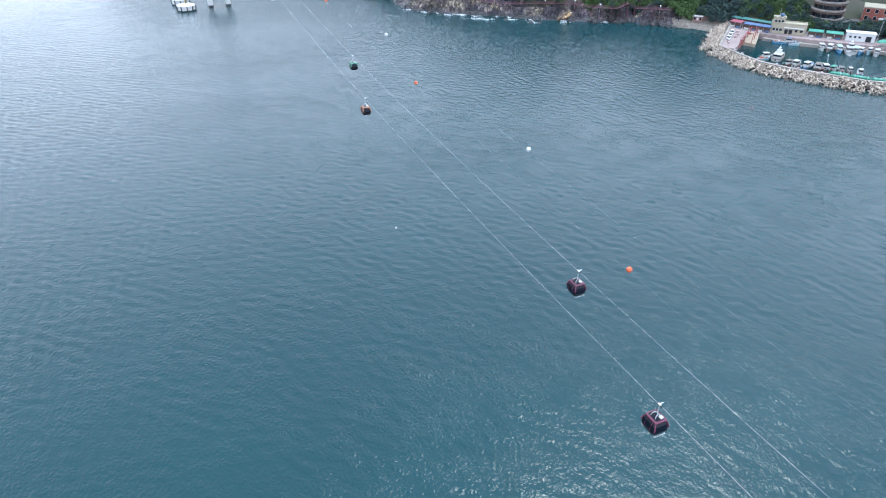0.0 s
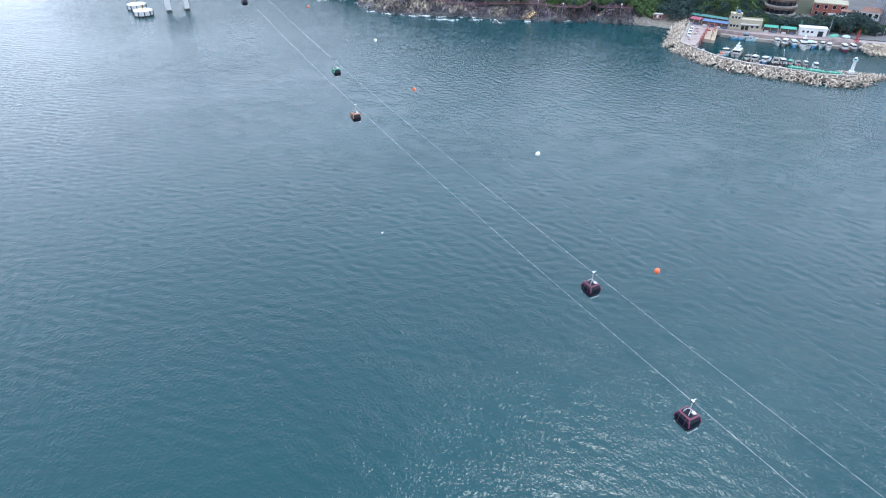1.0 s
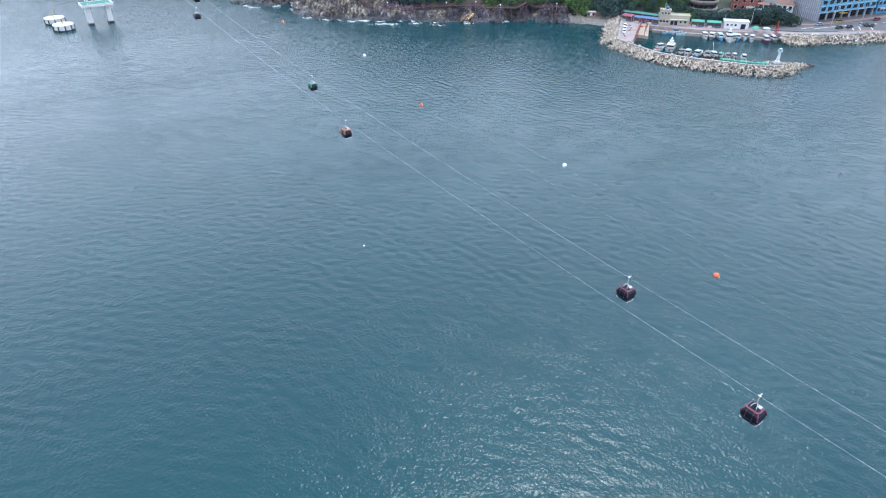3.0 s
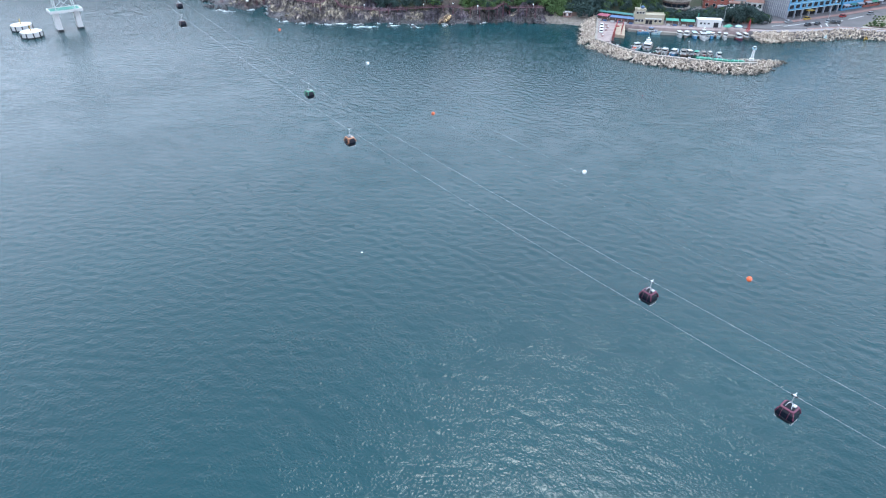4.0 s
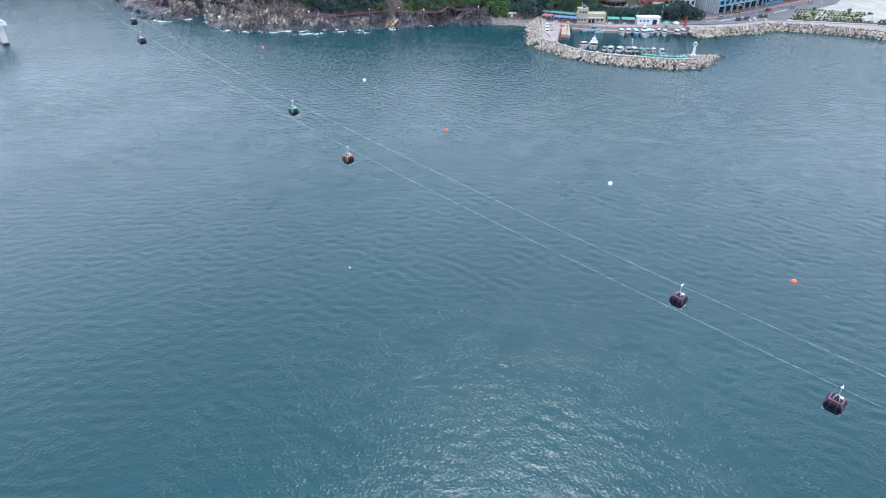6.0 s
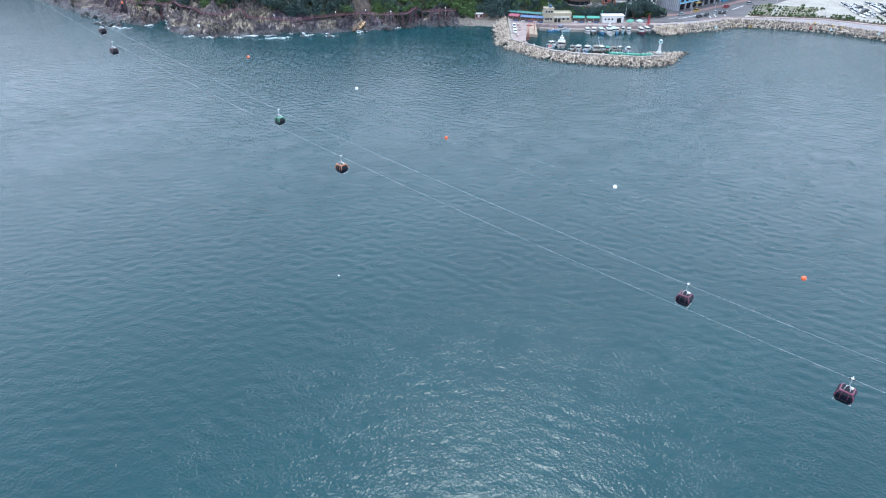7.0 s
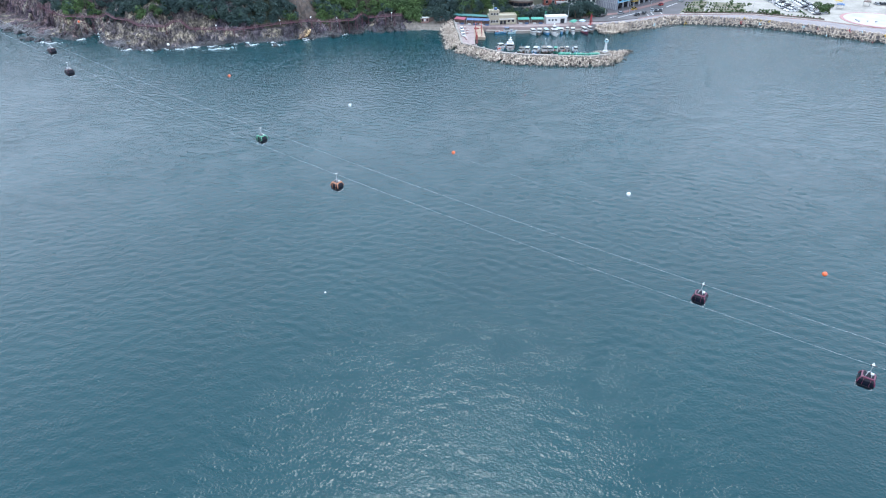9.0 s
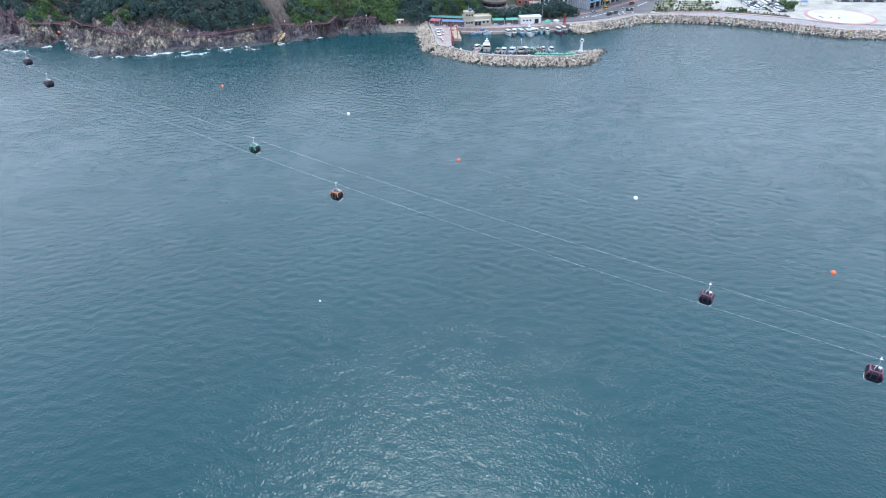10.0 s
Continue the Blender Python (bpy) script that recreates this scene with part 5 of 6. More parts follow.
# moored to the breakwater
BREAKWATER_BOATS = ((129.4, 282.6, 70, 11.0, "boat_white", "white", 1, "large white patrol-type"), (124.6, 283.4, 25, 6.0, "hull_blue", "boat_white", 0, "small white"), (121.6, 280.6, 30, 5.0, "cyan", "cyan", 2, "small pale blue"),
             (129.6, 274.2, 55, 5.6, "deck_tan", "deck_tan", 0, "weathered"), (132.4, 272.8, 58, 6.4, "boat_white", "boat_white", 0, "white"), (135.4, 270.9, 55, 6.2, "hull_blue", "boat_white", 0, "pale blue"),
             (138.4, 269.8, 62, 7.0, "brown", "deck_tan", 0, "weathered brown"), (141.5, 268.3, 60, 6.8, "deck_tan", "boat_white", 0, "grey"), (144.0, 266.8, 58, 6.0, "green", "green", 0, "white and green"),
             (146.4, 265.4, 60, 5.2, "boat_white", "deck_tan", 0, "small white"), (148.8, 264.2, 60, 5.4, "boat_white", "boat_white", 0, "small white"), (151.0, 262.4, 58, 4.8, "hull_blue", "boat_white", 0, "small white"),
             (150.6, 254.8, -30, 4.2, "boat_white", "white", 2, "small open white"), (155.0, 252.6, -25, 4.2, "boat_white", "white", 2, "small open white"))
for args in QUAY_BOATS + BREAKWATER_BOATS:
    x, y, rot, l, *rest = args
    boat(x + drift.uniform(-.6, .6), y + drift.uniform(-1.0, .6), rot + drift.uniform(-22, 22), l * drift.uniform(0.92, 1.18), *rest)


# ---- cars ----
def car(x, y, rot, paint, word, van=False):
    t = thing("car", f"{word} parked by the promenade", "car", pose(x, y, FLAT + 0.02, 0, 0, rot), "parked cars")
    bm = B()
    h = 0.85

    def sec(u, w, z0, z1):
        return [(u, -w, z0), (u, w, z0), (u, w, z1), (u, -w, z1)]
    loft(bm, [sec(-2.15, .75, .35, .75), sec(-2.0, .88, .25, .9), sec(1.2, .9, .25, .88), sec(1.9, .84, .28, .75), sec(2.15, .7, .35, .6)])
    part("body", bm, M[paint], t)
    bm = B()
    top = 1.45 if not van else 1.95
    loft(bm, [[(-1.9, -.82, .88), (1.1, -.82, .86), (1.1, .82, .86), (-1.9, .82, .88)], [(-1.45, -.66, top), (0.35 if not van else 0.7, -.66, top), (0.35 if not van else 0.7, .66, top), (-1.45, .66, top)]])
    part("greenhouse", bm, M["glass"], t, "dark car windows")
    bm = B()
    box(bm, -1.45, -.67, top, 0.35 if not van else 0.7, .67, top + 0.06, 0.05)
    part("roof", bm, M[paint], t)
    for u in (-1.35, 1.35):
        for s in (-1, 1):
            bm = B()
            tube(bm, (u, s * 0.7, 0.32), (u, s * 0.92, 0.32), 0.32, n=10)
            wheel = part("wheel", bm, M["dark"], t)
            bm = B()
            tube(bm, (u, s * 0.90, 0.32), (u, s * 0.935, 0.32), 0.18, n=8)
            part("rim", bm, M["steel"], wheel)
    return t


first = {}


def parked(x, y, rot, paint, word, z=FLAT):
    if paint not in first:
        first[paint] = car(x, y, rot, paint, word)
    else:
        copy_thing(first[paint], pose(x, y, z + 0.02, 0, 0, rot))


for x, y, r in ((219.5, 293.6, 20), (225.6, 294.6, 30), (236.2, 296.4, 40), (238.4, 295.4, 40), (200.6, 301.0, 10)):
    parked(x, y, r, "car_dark", "dark car")
for x, y, r in ((214.0, 300.6, 12), (234.0, 297.4, 40), (268.5, 308.6, 20), (286.0, 314.0, 20)):
    parked(x, y, r, "car_grey", "silver car")
parked(228, 305.2, 15, "yellow", "yellow car")
parked(250, 306.5, 18, "red", "red car")
rng = random.Random(5)
for (ax, ay), (bx, by), files in (((320.5, 287.0), (303.0, 257.5), 2), ((335.0, 283.0), (309.2, 244.8), 2)):
    d = Vector((bx - ax, by - ay))
    across = Vector((-d.y, d.x)).normalized()
    turn = math.degrees(math.atan2(across.y, across.x))
    n = int(d.length / 2.7)
    for row in range(files):
        for k in range(n):
            if rng.random() < 0.14:
                continue
            p = Vector((ax, ay)) + d * (k + 0.5) / n + across * (row - 0.5) * 5.2
            paint = rng.choice(("car_white", "car_white", "car_white", "car_grey", "car_dark"))
            parked(p.x + rng.uniform(-.3, .3), p.y + rng.uniform(-.3, .3), turn + rng.choice((0, 180)) + rng.uniform(-4, 4), paint, {"car_white": "white car", "car_grey": "silver car", "car_dark": "dark car"}[paint])
for k in range(3):
    parked(114.9 + 2.45 * k, 303.6 + 5.2 * k, 66, "car_white", "white car", QUAY)


def boat_hoist():
    """The red steel frame over the slipway."""
    t = thing("boat_hoist", "faded red steel hoist frame over the slipway", "hoist")
    a, b = Vector((115.6, 292.0, QUAY)), Vector((128.0, 314.0, QUAY))
    side = Vector((2.6, -1.5, 0))
    for k in range(5):
        for s in (0, 1):
            p = a.lerp(b, k / 4) + side * s * (1 if k > 1 else 0.15)
            bm = B()
            tube(bm, p - Vector((0, 0, 1.2)), p + Vector((0, 0, 2.8)), 0.15, n=6)
            part("post", bm, M["faded_red"], t)
    for s in (0, 1):
        bm = B()
        tube(bm, a.lerp(b, 0.5 if s else 0.0) + side * s + Vector((0, 0, 2.8)), b + side * s + Vector((0, 0, 2.8)), 0.13, n=6)
        part("runway_beam", bm, M["faded_red"], t)
    for k in (2, 3, 4):
        p = a.lerp(b, k / 4) + Vector((0, 0, 2.85))
        bm = B()
        tube(bm, p, p + side, 0.1, n=6)
        part("cross_beam", bm, M["faded_red"], t)
    bm = B()
    box(bm, 124.2, 307.2, QUAY + 1.1, 126.0, 309.0, QUAY + 1.6, 0.05)
    part("winch", bm, M["faded_red"], t)


boat_hoist()


# ---- street furniture and the park's far side ----
def street_lamp(x, y, rot, h=8.5):
    t = thing("street_lamp", "slim grey street lamp with a curved arm", "street lamp", pose(x, y, FLAT, 0, 0, rot), "street lamps")
    bm = B()
    tube(bm, (0, 0, -0.3), (0, 0, h), 0.11, 0.06, n=7)
    part("pole", bm, M["steel"], t)
    bm = B()
    tube(bm, (0, 0, h - 0.1), (0.8, 0, h + 0.35), 0.05, n=6)
    tube(bm, (0.8, 0, h + 0.35), (1.7, 0, h + 0.4), 0.05, n=6)
    part("arm", bm, M["steel"], t)
    bm = B()
    box(bm, 1.5, -0.14, h + 0.3, 2.2, 0.14, h + 0.42, 0.03)
    part("lantern", bm, M["white"], t)


for x, y, r in ((177.7, 301.3, -60), (203.5, 301.6, -80), (221, 301.5, -80), (240, 304.5, -75), (258, 280.5, 60), (279, 267, 55)):
    street_lamp(x, y, r)


def play_shelter(x, y, roof, word):
    t = thing("play_shelter", f"small open park shelter with {word} canopy", "shelter", pose(x, y, FLAT + 0.02, 0, 0, 30), "park shelters")
    for sx in (-1, 1):
        for sy in (-1, 1):
            bm = B()
            tube(bm, (sx * 1.6, sy * 1.6, 0), (sx * 1.6, sy * 1.6, 2.4), 0.09, n=6)
            part("post", bm, M["steel"], t)
    bm = B()
    loft(bm, [[(-2, -2, 2.4), (2, -2, 2.4), (2, 2, 2.4), (-2, 2, 2.4)], [(-2, -2, 2.55), (2, -2, 2.55), (2, 2, 2.55), (-2, 2, 2.55)], [(-.2, -.2, 3.2), (.2, -.2, 3.2), (.2, .2, 3.2), (-.2, .2, 3.2)]])
    part("canopy", bm, M[roof], t)


play_shelter(341.3, 257.8, "yellow", "an orange-yellow")
play_shelter(333.0, 251.0, "blue", "a blue")
play_shelter(353.5, 248.4, "brown", "a brown")
for k in range(13):
    parked(362 + 1.9 * k, 247.5 - 1.25 * k, 57, "car_dark" if k % 3 else "car_grey", "dark car")


def park_bench(x, y, rot):
    t = thing("bench", "grey stone bench on the round plaza", "bench", pose(x, y, FLAT + 0.26, 0, 0, rot), "plaza benches")
    bm = B()
    box(bm, -1.0, -0.3, 0.35, 1.0, 0.3, 0.5, 0.03)
    part("seat", bm, M["grey"], t)
    for s in (-0.7, 0.7):
        bm = B()
        box(bm, s - 0.12, -0.25, 0, s + 0.12, 0.25, 0.35)
        part("leg", bm, M["grey"], t)


for x, y, r in ((312.5, 226.5, 20), (316.5, 224.3, 40), (319.5, 221.5, 10), (314.0, 229.0, 60)):
    park_bench(x, y, r)


def beach_kiosk(x, y, z):
    t = thing("beach_kiosk", "small pinkish kiosk with a white flat roof behind the beach", "kiosk", pose(x, y, z, 0, 0, -15))
    bm = B()
    box(bm, -2.2, -1.2, -1.0, 2.2, 1.2, 2.2)
    part("wall", bm, M["paving"], t)
    bm = B()
    box(bm, -2.5, -1.6, 2.2, 2.5, 1.4, 2.4, 0.05)
    part("roof", bm, M["white"], t)
    for k in (-1.3, 0.0, 1.3):
        bm = B()
        box(bm, k - 0.4, -1.23, 0.5, k + 0.4, -1.1, 1.7)
        part("shutter", bm, M["glass" if k else "white"], t)


beach_kiosk(111.8, 340.4, land_z(111.8, 340.4) + 0.2)

# ---- cliff walkway ----
def walkway():
    t = thing("cliff_walkway", "red-brown railed walkway on posts along the cliff", "walkway")
    pts = []
    for a, b in zip(WALK, WALK[1:]):
        a, b = Vector(a), Vector(b)
        n = max(1, round((b - a).length / 2.4))
        pts += [a + (b - a) * i / n for i in range(n)]
    pts.append(Vector(WALK[-1]))
    for i, (a, b) in enumerate(zip(pts, pts[1:])):
        d = (b - a).normalized()
        s = Vector((-d.y, d.x, 0)).normalized() * 0.5
        bm = B()
        loft(bm, [[a - s, a + s, a + s + Vector((0, 0, .15)), a - s + Vector((0, 0, .15))], [b - s, b + s, b + s + Vector((0, 0, .15)), b - s + Vector((0, 0, .15))]])
        part("deck_panel", bm, M["rust"], t)
        for side in (-1, 1):
            bm = B()
            for h in (0.5, 1.0):
                tube(bm, a + side * s + Vector((0, 0, h)), b + side * s + Vector((0, 0, h)), 0.05, n=5)
            tube(bm, a + side * s, a + side * s + Vector((0, 0, 1.05)), 0.06, n=5)
            part("railing", bm, M["rust"], t)
            if i % 2 == 0:
                bm = B()
                foot = a + side * s
                tube(bm, (foot.x, foot.y, min(foot.z - 0.5, land_z(foot.x, foot.y) - 0.6)), foot, 0.12, n=6)
                part("support_post", bm, M["rust"], t)


walkway()


def path_lamp(x, y, z):
    t = thing("path_lamp", "white globe lamp beside the cliff walkway", "lamp", pose(x, y, z), "walkway lamps")
    bm = B()
    tube(bm, (0, 0, -2.5), (0, 0, 1.3), 0.07, n=6)
    part("post", bm, M["steel"], t)
    bm = B()
    ball(bm, (0, 0, 1.55), 0.34, 8)
    part("globe", bm, M["ball"], t, smooth=True)


for i, (dx, dy) in ((1, (1.0, 1)), (12, (1.2, 1.4)), (15, (0, 1.2)), (16, (0.2, 1.2)), (17, (6, -1)), (21, (-1, 1.2))):
    x, y, z = WALK[i]
    path_lamp(x + dx, y + dy, z)


# ---- tetrapods ----
def tetrapod_mesh(name, material):
    bm = B()
    dirs = [Vector((0, 0, 1))] + [Vector((math.cos(a) * 0.943, math.sin(a) * 0.943, -0.333)) for a in (0, 2.094, 4.189)]
    for d in dirs:
        tube(bm, d * 0.05, d * 1.22, 0.38, 0.25, n=6)
    return mesh_of(bm, name, material)


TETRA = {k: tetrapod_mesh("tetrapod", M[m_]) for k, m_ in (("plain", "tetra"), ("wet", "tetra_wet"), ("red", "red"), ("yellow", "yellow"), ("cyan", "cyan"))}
TV = np.array([v.co[:] for v in TETRA["plain"].vertices])
TF = [tuple(p.vertices) for p in TETRA["plain"].polygons]


def heap(line, reach, top, step, seed, sink=-1.0, start=0.3, outward=1):
    """Places for interlocked blocks on the slope outside a plan line (on its right hand)."""
    rr = random.Random(seed)
    out = []
    pts = [Vector(p) for p in line]
    for a, b in zip(pts, pts[1:]):
        d = b - a
        n = max(1, round(d.length / step))
        nrm = Vector((d.y, -d.x)).normalized() * outward
        for i in range(n):
            rows = int(reach / (step * 0.82))
            for r in range(rows + 1):
                u = start + reach * r / rows
                p = a + d * ((i + rr.uniform(0.1, 0.9)) / n) + nrm * (u + rr.uniform(-0.45, 0.45))
                z = top + (sink - top) * (u / (reach + start)) ** 1.15 + rr.uniform(-0.35, 0.45)
                out.append((p.x, p.y, z))
    return out


def tetra_pose(x, y, z, rr, size=1.0):
    q = Euler((rr.uniform(0, 6.28), rr.uniform(0, 6.28), rr.uniform(0, 6.28)))
    return Matrix.LocRotScale((x, y, z), q, (size,) * 3)


def armour(parent, places, seed, single, paint=0.0, size=1.0):
    rr = random.Random(seed)
    places = sorted(places, key=lambda p: p[1] + 0.3 * abs(p[0] - 140))
    joined = {"plain": ([], []), "wet": ([], [])}
    for i, (x, y, z) in enumerate(places):
        m = tetra_pose(x, y, z, rr, size * rr.uniform(0.88, 1.1))
        colour = "plain" if rr.random() > paint or x < 216 else rr.choice(("red", "yellow", "cyan"))
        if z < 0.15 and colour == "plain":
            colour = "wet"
        if i < single or colour not in joined:
            ob = new("tetrapod", TETRA[colour])
            ob.parent = parent
            ob.matrix_basis = m
        else:
            verts, faces = joined[colour]
            base = len(verts)
            R = np.array(m.to_3x3())
            verts += (TV @ R.T + np.array(m.translation)).tolist()
            faces += [tuple(base + k for k in f) for f in TF]
    for colour, (verts, faces) in joined.items():
        if verts:
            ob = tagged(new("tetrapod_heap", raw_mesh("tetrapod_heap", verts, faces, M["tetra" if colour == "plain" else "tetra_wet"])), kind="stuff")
            ob.parent = parent


OUTER = [(125, 334), (106.2, 291), (110.2, 279), (114.8, 266.8), (122.5, 259), (145.4, 244.2), (155.5, 241.6)]
places = heap(OUTER[:2], 8.0, 2.7, 1.32, 1) + heap(OUTER[1:], 6.6, 2.3, 1.32, 2)
places += heap([(155.5, 241.6), (163, 244.5)], 4.0, 2.6, 1.4, 3)
rr = random.Random(9)
for k in range(240):
    # the heap at the breakwater's tip
    u, v = rr.uniform(0, 1), rr.uniform(-1, 1)
    x, y = 155.5 + 21 * u, 246.5 + 3.5 * u + v * 6.5 * (1 - 0.75 * u)
    if (x - 157.3) ** 2 + (y - 247.2) ** 2 > 5:
        places.append((x, y, 2.3 - 2.6 * u - 1.3 * abs(v) + rr.uniform(-0.4, 0.5)))
armour(breakwater, places, 4, 300, 0.0, 0.83)

MOLE = [(183.5, 290.5), (186.5, 284), (192, 281.5), (199, 284.5), (214.5, 282.6), (233, 283.5), (251.2, 272.2), (269, 256.4), (287, 226.4), (297.2, 206.4), (315.4, 193.2), (344.4, 177.2), (380, 160)]
places = heap(MOLE[1:6], 6.5, 3.2, 1.4, 5) + heap(MOLE[5:9], 5.0, 3.2, 1.3, 6) + heap(MOLE[8:], 6.0, 3.2, 1.3, 7)
rr = random.Random(10)
for k in range(230):
    x, y = rr.uniform(184, 200), rr.uniform(276.5, 287)
    if y > 278 + abs(x - 192) * 0.25:
        places.append((x, y, 0.4 + (y - 277) * 0.22 + rr.uniform(-0.4, 0.5)))
promenade = bpy.data.objects["promenade"]
armour(promenade, places, 8, 300, 0.05, 0.8)


# ---- trees ----
def crown_cloud(rr, r, h, n, size, lumps=7):
    """Leaf sprays on the skin of several overlapping lumps."""
    verts, faces = [], []
    blobs = [(Vector((rr.uniform(-.55, .55) * r, rr.uniform(-.55, .55) * r, h * rr.uniform(0.35, 0.9))), r * rr.uniform(0.42, 0.72)) for _ in range(lumps)]
    for k in range(n):
        c, br = blobs[k % lumps]
        d = Vector((rr.gauss(0, 1), rr.gauss(0, 1), rr.gauss(0.25, 1))).normalized()
        p = c + d * br * rr.uniform(0.72, 1.08)
        nrm = (d + Vector((rr.gauss(0, .5), rr.gauss(0, .5), rr.gauss(0.3, .5)))).normalized()
        q = nrm.to_track_quat("Z", "Y")
        s = size * rr.uniform(0.6, 1.3)
        a = rr.uniform(0, 6.28)
        base = len(verts)
        for j, rad in enumerate((1.0, 0.55, 1.0, 0.6)):
            an = a + j * math.pi / 2
            verts.append(tuple(p + q @ Vector((s * rad * math.cos(an), s * rad * math.sin(an), s * (0.18 if j % 2 else -0.1)))))
        faces.append((base, base + 1, base + 2, base + 3))
    return verts, faces


def make_tree(seed, r, h, leafmat, word):
    rr = random.Random(seed)
    t = thing("tree", f"{word} leafy tree on the slope", "tree", pose(0, 0, -80))
    bm = B()
    tube(bm, (0, 0, -1.2), (0.1, 0.05, h * 0.5), 0.22, 0.13, n=7)
    for k in range(5):
        a = k * 1.3 + seed
        tube(bm, (0.05, 0, h * (0.22 + 0.06 * k)), (r * 0.5 * math.cos(a), r * 0.5 * math.sin(a), h * (0.5 + 0.07 * k)), 0.1, 0.04, n=5)
    part("trunk", bm, M["bark"], t)
    v, f = crown_cloud(rr, r, h, 420, 0.42)
    crown = new("crown", raw_mesh("crown", v, f, M[leafmat]))
    crown.parent = t
    return t


def bare_face(x):
    """How many metres of bare rock stand above the walkway before the woods begin."""
    top = float(vnoise(np.array([x * 0.09]), np.array([2.5]), 19)[0])
    return 8.0 * top * max(0.0, 1 - abs((x + 12) / 34) ** 3)


KINDS = [make_tree(1, 2.8, 5.5, "leaf", "bright green"), make_tree(2, 2.4, 5.0, "leaf", "bright green"), make_tree(3, 3.2, 6.5, "leaf_dark", "dark green"), make_tree(4, 2.6, 6.0, "leaf_dark", "dark green")]
used = set()


def plant(k, x, y, z, scale, rr):
    m = pose(x, y, z, 0, 0, rr.uniform(0, 360))
    if k in used:
        ob = copy_thing(KINDS[k], m)
    else:
        used.add(k)
        ob = KINDS[k]
        ob.matrix_basis = m
    ob.scale = (scale,) * 3


rr = random.Random(12)
# the clump by the harbour road, the belt behind the market, the park
for x, y, s in ((184.5, 303.5, 1.15), (188.5, 305.0, 1.3), (192.5, 304.0, 1.2), (195.5, 307.0, 1.1), (190.0, 309.5, 1.2), (185.5, 308.5, 1.1), (194.0, 311.5, 1.2), (180.5, 306.5, 0.8), (199, 311, 0.9)):
    plant(2 + rr.randrange(2), x, y, FLAT - 0.1, s, rr)
for k in range(110):
    x = rr.uniform(126, 206)
    y = 331.0 - 0.62 * (x - 135) * (x > 135) + rr.uniform(0, 1) * (28 if x < 158 else 11) + max(0, x - 165) * 0.3
    if (x - 171) ** 2 + (y - 336) ** 2 > 80 and y < 352 and not (188 < x < 216 and y > 316 + 0.9 * max(0, 203 - x)):
        plant(rr.choice((0, 1, 2, 2, 3, 3)), x, y, max(FLAT - 0.2, land_z(x, y) - 0.2), rr.uniform(0.55, 0.9) * (1 if x < 160 else 0.85), rr)
for k in range(55):
    # young trees in the planting beds
    a, b = rr.choice((((248, 286), (278, 269)), ((256, 291), (286, 274)), ((266, 297), (294, 281)), ((281, 265), (291, 254)), ((313, 246), (320, 254))))
    u = rr.random()
    x, y = a[0] + (b[0] - a[0]) * u + rr.uniform(-2, 2), a[1] + (b[1] - a[1]) * u + rr.uniform(-2, 2)
    plant(rr.randrange(2), x, y, FLAT + 0.1, rr.uniform(0.16, 0.42), rr)
for k in range(26):
    # trees before the brick building and the houses
    x = rr.uniform(181, 203)
    y = rr.uniform(312.5, 318.5) + max(0, 196 - x) * 0.5
    plant(rr.choice((0, 2, 3, 3)), x, y, max(FLAT - 0.2, land_z(x, y) - 0.2), rr.uniform(0.55, 0.85), rr)
for x, y in ((312.5, 247), (314.5, 250), (317, 247.5), (319, 251), (316, 254)):
    plant(rr.randrange(2), x, y, FLAT, rr.uniform(0.7, 0.95), rr)
for k in range(85):
    # the seaward edge of the woods, just behind the walkway
    x = rr.uniform(-58, 99)
    y = float(np.interp(x, WALK_X, WALK_Y)) + rr.uniform(2.6, 9) + 1.15 * bare_face(x)
    if 46 < x < 58:
        continue
    plant(rr.randrange(4), x, y, land_z(x, y) - 0.6, rr.uniform(0.4, 0.75), rr)


def hedge(a, b, w, h, seed):
    """A row of clipped shrubs with gaps between them."""
    rr5 = random.Random(seed)
    a, b = Vector(a), Vector(b)
    n = max(2, int((b - a).length / 1.5))
    verts, faces = [], []
    for k in range(n):
        if rr5.random() < 0.25:
            continue
        v, f = crown_cloud(rr5, w * rr5.uniform(0.8, 1.2), h * rr5.uniform(0.7, 1.2), 40, 0.3, 3)
        c = a.lerp(b, (k + 0.5) / n)
        base = len(verts)
        verts += [(c.x + x, c.y + y, FLAT + 0.1 + z) for x, y, z in v]
        faces += [tuple(base + i for i in q) for q in f]
    tagged(new("hedge", raw_mesh("hedge", verts, faces, M["leaf"])), "row of low green shrubs in a park bed", "hedge", "park hedges")


for i in range(5):
    # rows of shrubs between sandy paths
    off = 5.0 * i
    hedge((247 + off * 0.95, 287.5 + off * 0.8), (277 + off * 0.95, 270.0 + off * 0.7), 0.5, 0.7, 70 + i)
for i, (a, b) in enumerate(zip(BED_LINE, BED_LINE[1:])):
    hedge(a, b, 0.6, 1.1, 80 + i)
for i, (a, b) in enumerate((((298.5, 262.5), (286.5, 268.5)), ((309.0, 262.0), (300.5, 249.0)), ((318.0, 263.0), (306.5, 247.0)))):
    # shrubs between the rows of parked cars
    hedge(a, b, 0.6, 0.9, 90 + i)


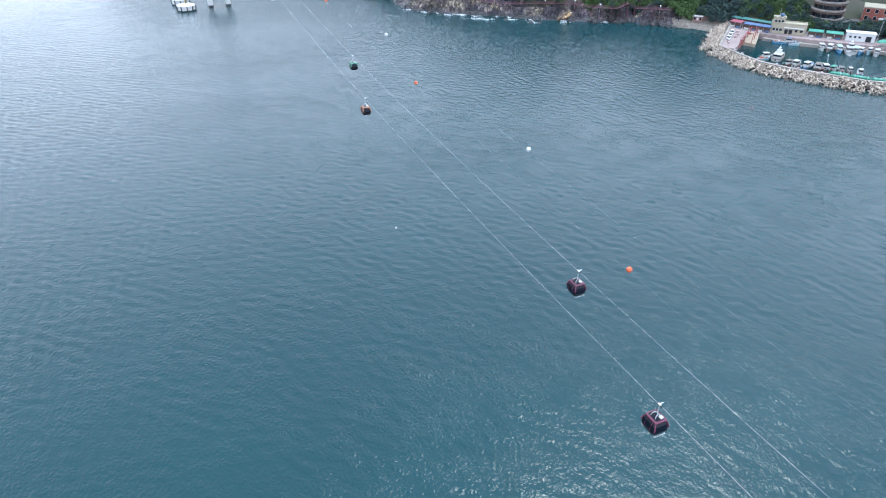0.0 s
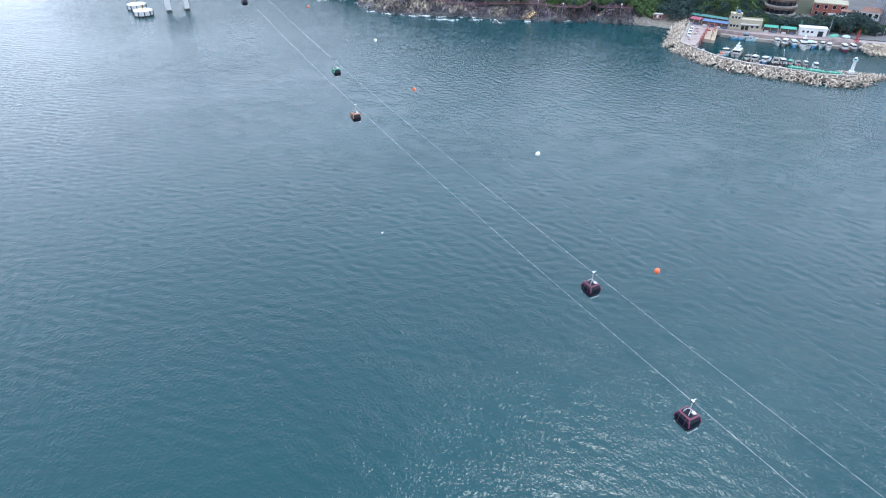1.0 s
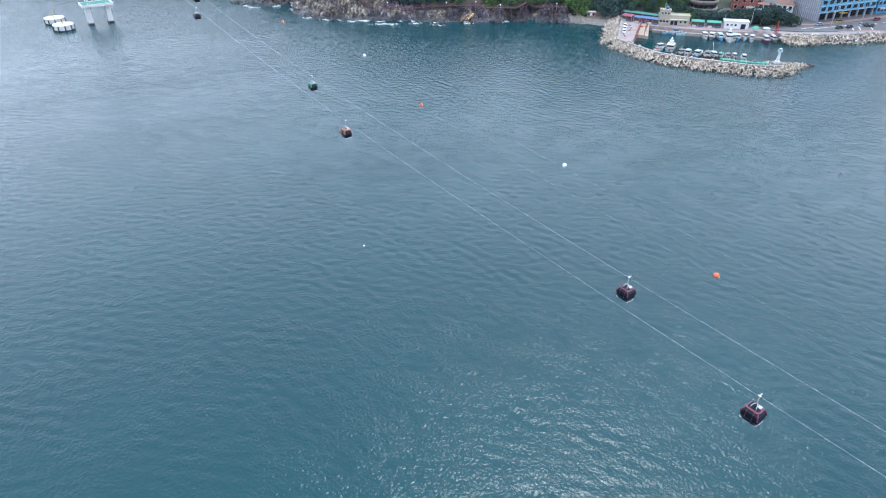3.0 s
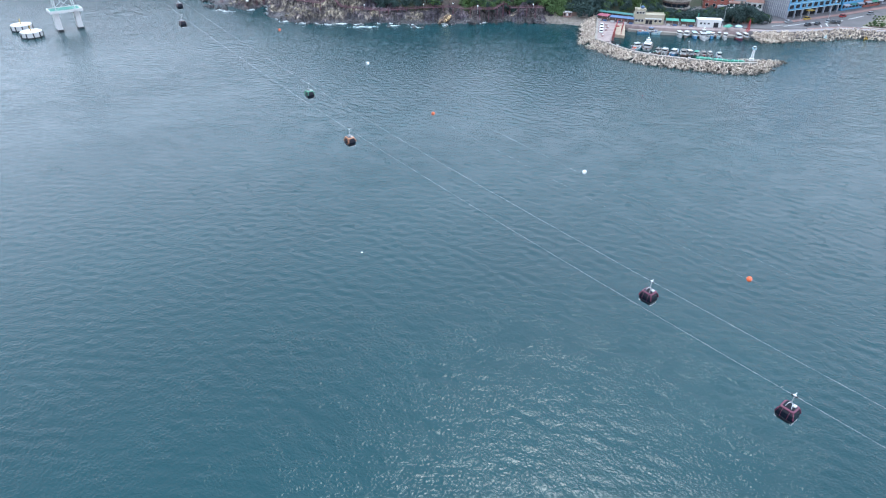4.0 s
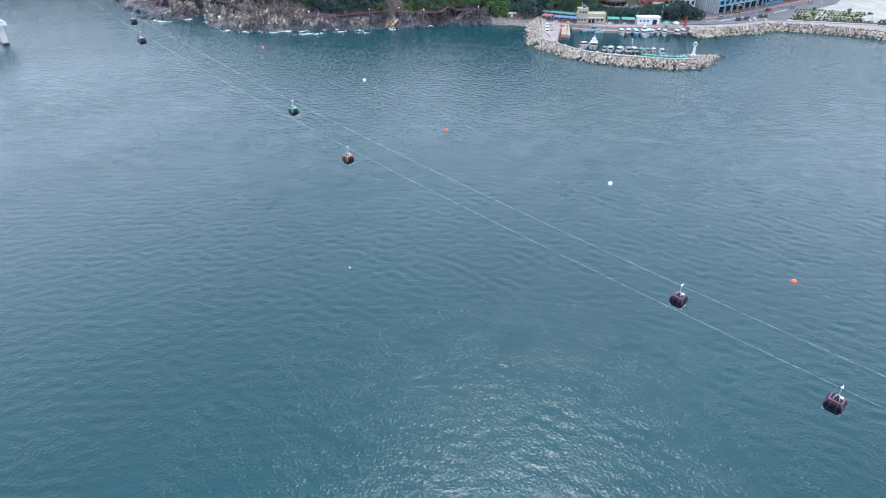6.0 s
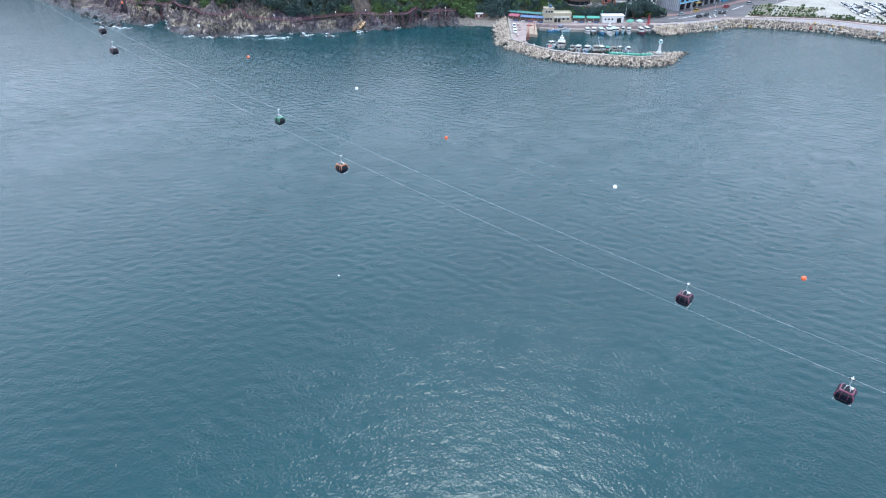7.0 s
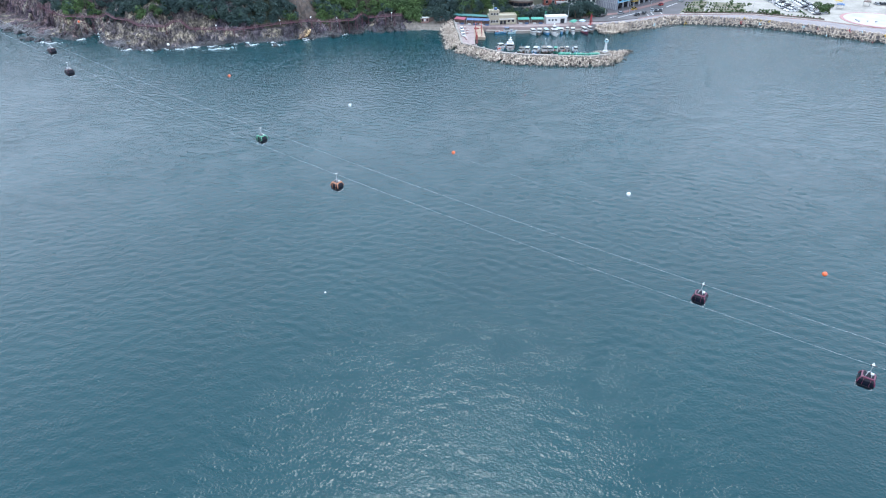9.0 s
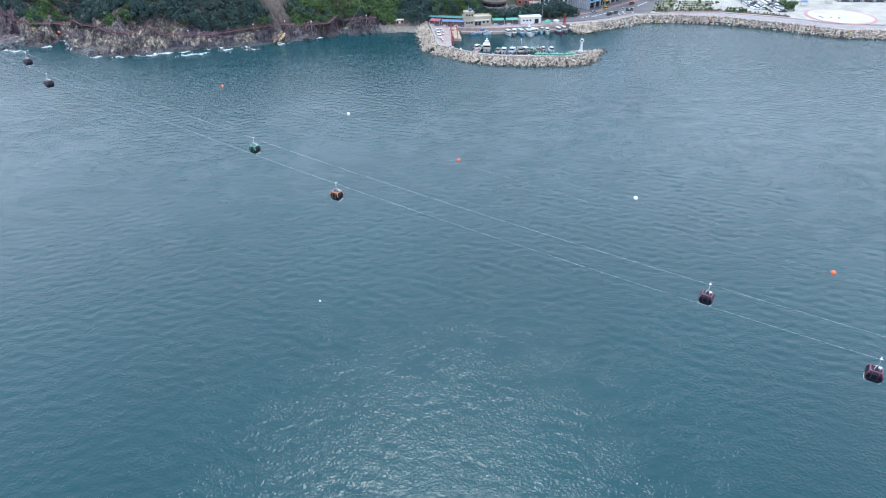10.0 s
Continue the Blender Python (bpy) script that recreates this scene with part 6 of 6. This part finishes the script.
def far_woods():
    rr2 = random.Random(31)
    kinds = [crown_cloud(rr2, 2.9, 5.6, 170, 0.62) for _ in range(5)]
    arr = [(np.array(v), np.array(f)) for v, f in kinds]
    spots = []
    tries = np.random.default_rng(6)
    xs = tries.uniform(-150, 175, 10500)
    ys = tries.uniform(338, 490, 10500)
    Z, D, C = land_height(xs[None, :], ys[None, :])
    for x, y, z, d in zip(xs, ys, Z[0], D[0]):
        limit = 8 if x < 100 else 9
        if -94 < x < 100 and y < float(np.interp(x, WALK_X, WALK_Y)) + 2.2 + bare_face(x) + 5 * max(0, vnoise(np.array([x * 0.07]), np.array([0.5]), 77)[0] - 0.5) * (x < 40):
            continue
        if d > limit and not (46.5 < x < 58 and d < 60) and not (x > 100 and y < 339.5 + (x - 112) * -0.2) and (x - 171) ** 2 + (y - 336) ** 2 > 90 and d < 58 and not (x > 150 and y < 356):
            if rr2.random() < 0.88:
                spots.append((x, y, z - 0.8))
    for k in range(420):
        # undergrowth of the belt behind the market
        x = rr2.uniform(98, 206)
        y = 331.0 - 0.62 * (x - 135) * (x > 135) + rr2.uniform(1, 30 if x < 172 else 14) + max(0, x - 165) * 0.3 + max(0, 126 - x) * 0.35
        if (x - 171) ** 2 + (y - 336) ** 2 > 80 and (x - 111.8) ** 2 + (y - 338.5) ** 2 > 16 and not (188 < x < 216 and y > 316 + 0.9 * max(0, 203 - x)):
            spots.append((x, y, max(FLAT, land_z(x, y)) - 1.2))
    for mat_name, pick in (("leaf", 0), ("leaf_dark", 1)):
        V, F, base = [], [], 0
        for i, (x, y, z) in enumerate(spots):
            if (vnoise(np.array([x * 0.04]), np.array([y * 0.04]), 3)[0] + 0.25 * rr2.random() > 0.6) != (pick == 0):
                continue
            v, f = arr[i % 5]
            s, a = rr2.uniform(0.5, 1.0), rr2.uniform(0, 6.28)
            c, sn = math.cos(a) * s, math.sin(a) * s
            V.append(np.stack([x + c * v[:, 0] - sn * v[:, 1], y + sn * v[:, 0] + c * v[:, 1], z + s * v[:, 2]], 1))
            F.append(f + base)
            base += len(v)
        if V:
            tagged(new("woods", raw_mesh("woods", np.concatenate(V).tolist(), np.concatenate(F).tolist(), M[mat_name])), "dense green coastal woods on the hillside", "woods", kind="stuff")


far_woods()


# ---- rocks and foam at the waterline ----
def shore_rocks():
    rr3 = random.Random(41)
    for k in range(60):
        i = 3 + rr3.randrange(len(COAST) - 4)
        p, q = Vector(COAST[i]), Vector(COAST[i + 1])
        d = (q - p).normalized()
        at = p.lerp(q, rr3.random()) - Vector((-d.y, d.x)) * rr3.uniform(-2.5, 2.2)
        rock(at.x, at.y, rr3.uniform(-0.6, 0.1), rr3.uniform(0.8, 2.6), rr3)
    for x, y, s in ((-76, 409, 2.6), (-72, 404, 2.0), (-68, 401, 2.3), (-79, 413, 1.8), (30, 340, 1.6), (34, 339, 1.3), (18, 345, 1.4)):
        rock(x, y, -0.4, s, rr3)


def ochre_slab():
    """The tilted ochre slab below the walkway."""
    bm = B()
    bmesh.ops.create_icosphere(bm, subdivisions=3, radius=1.0)
    for v in bm.verts:
        n = noise.noise(v.co * 1.3) + 0.5 * noise.noise(v.co * 3.1)
        v.co *= 1 + 0.4 * n
        v.co = Vector((v.co.x * 4.2, v.co.y * 1.6, v.co.z * 1.3))
    solid("rock_slab", bm, M["ochre"], "tilted ochre rock slab below the walkway", "rock", m=pose(47.5, 346.6, 2.2, 0, -24, 28))


def rock(x, y, z, s, rr3):
    bm = B()
    bmesh.ops.create_icosphere(bm, subdivisions=2, radius=s)
    off = Vector((rr3.uniform(0, 50), rr3.uniform(0, 50), rr3.uniform(0, 50)))
    for v in bm.verts:
        n = noise.noise(v.co * (0.9 / s) + off) + 0.5 * noise.noise(v.co * (2.2 / s) + off)
        v.co *= 1 + 0.5 * n
        v.co.z *= 0.75
    solid("shore_rock", bm, M["rock_wet"], "wet dark wave-worn rock at the waterline", "rock", m=pose(x, y, z, 0, 0, rr3.uniform(0, 360)), group="shore rocks")


shore_rocks()
ochre_slab()


def foam():
    """Clumps of broken white water at the places where the swell meets the rock."""
    rr4 = random.Random(51)
    verts, faces = [], []
    sites = []
    for k in range(22):
        i = 2 + rr4.randrange(len(COAST) - 3)
        p, q = Vector(COAST[i]), Vector(COAST[i + 1])
        d = (q - p).normalized()
        sites.append((p.lerp(q, rr4.random()) + Vector((d.y, -d.x)) * rr4.choice((0.4, 0.8, 1.2, 2.0)), d, rr4.uniform(0.5, 3.0), rr4.uniform(0.15, 0.45)))
    # swell breaking on sunken ledges farther out
    for x, y, spread in ((3, 346.5, 4), (8, 345.5, 3), (31, 340.5, 3.5), (20, 346, 3), (-34, 365.5, 3), (-25, 360, 3), (-66, 395.5, 3), (-53, 397, 3), (-12, 354.5, 2.5), (47, 342, 2), (-70, 400, 3)):
        sites.append((Vector((x, y)), Vector((1, -0.2)).normalized(), spread, 0.6))
    for c0, d, spread, thick in sites:
        nrm = Vector((d.y, -d.x))
        for _ in range(int(8 + 14 * spread)):
            along = rr4.gauss(0, spread * 0.5)
            c = c0 + d * along + nrm * (rr4.gauss(0, thick) + 0.7 * math.sin(along * 1.3 + c0.x))
            l, w = rr4.uniform(0.08, 0.5), rr4.uniform(0.04, 0.16)
            a = math.atan2(d.y, d.x) + rr4.gauss(0, 0.5)
            n = 7
            base = len(verts)
            for j in range(n):
                t = 2 * math.pi * j / n
                k2 = rr4.uniform(0.5, 1.25)
                x, y = l * k2 * math.cos(t), w * k2 * math.sin(t)
                verts.append((c.x + x * math.cos(a) - y * math.sin(a), c.y + x * math.sin(a) + y * math.cos(a), 0.1))
            verts.append((c.x, c.y, 0.2 + rr4.uniform(0, 0.25)))
            for j in range(n):
                faces.append((base + j, base + (j + 1) % n, base + n))
    tagged(new("foam", raw_mesh("foam", verts, faces, M["foam"])), "white foam where waves break on rocks", "foam", kind="stuff")


foam()


# ---- from the plan to metres ----
for ob in list(scene.objects):
    if ob.parent is None and ob.type in ("MESH", "EMPTY"):
        ob.matrix_basis = Matrix.Scale(METRES, 4) @ ob.matrix_basis
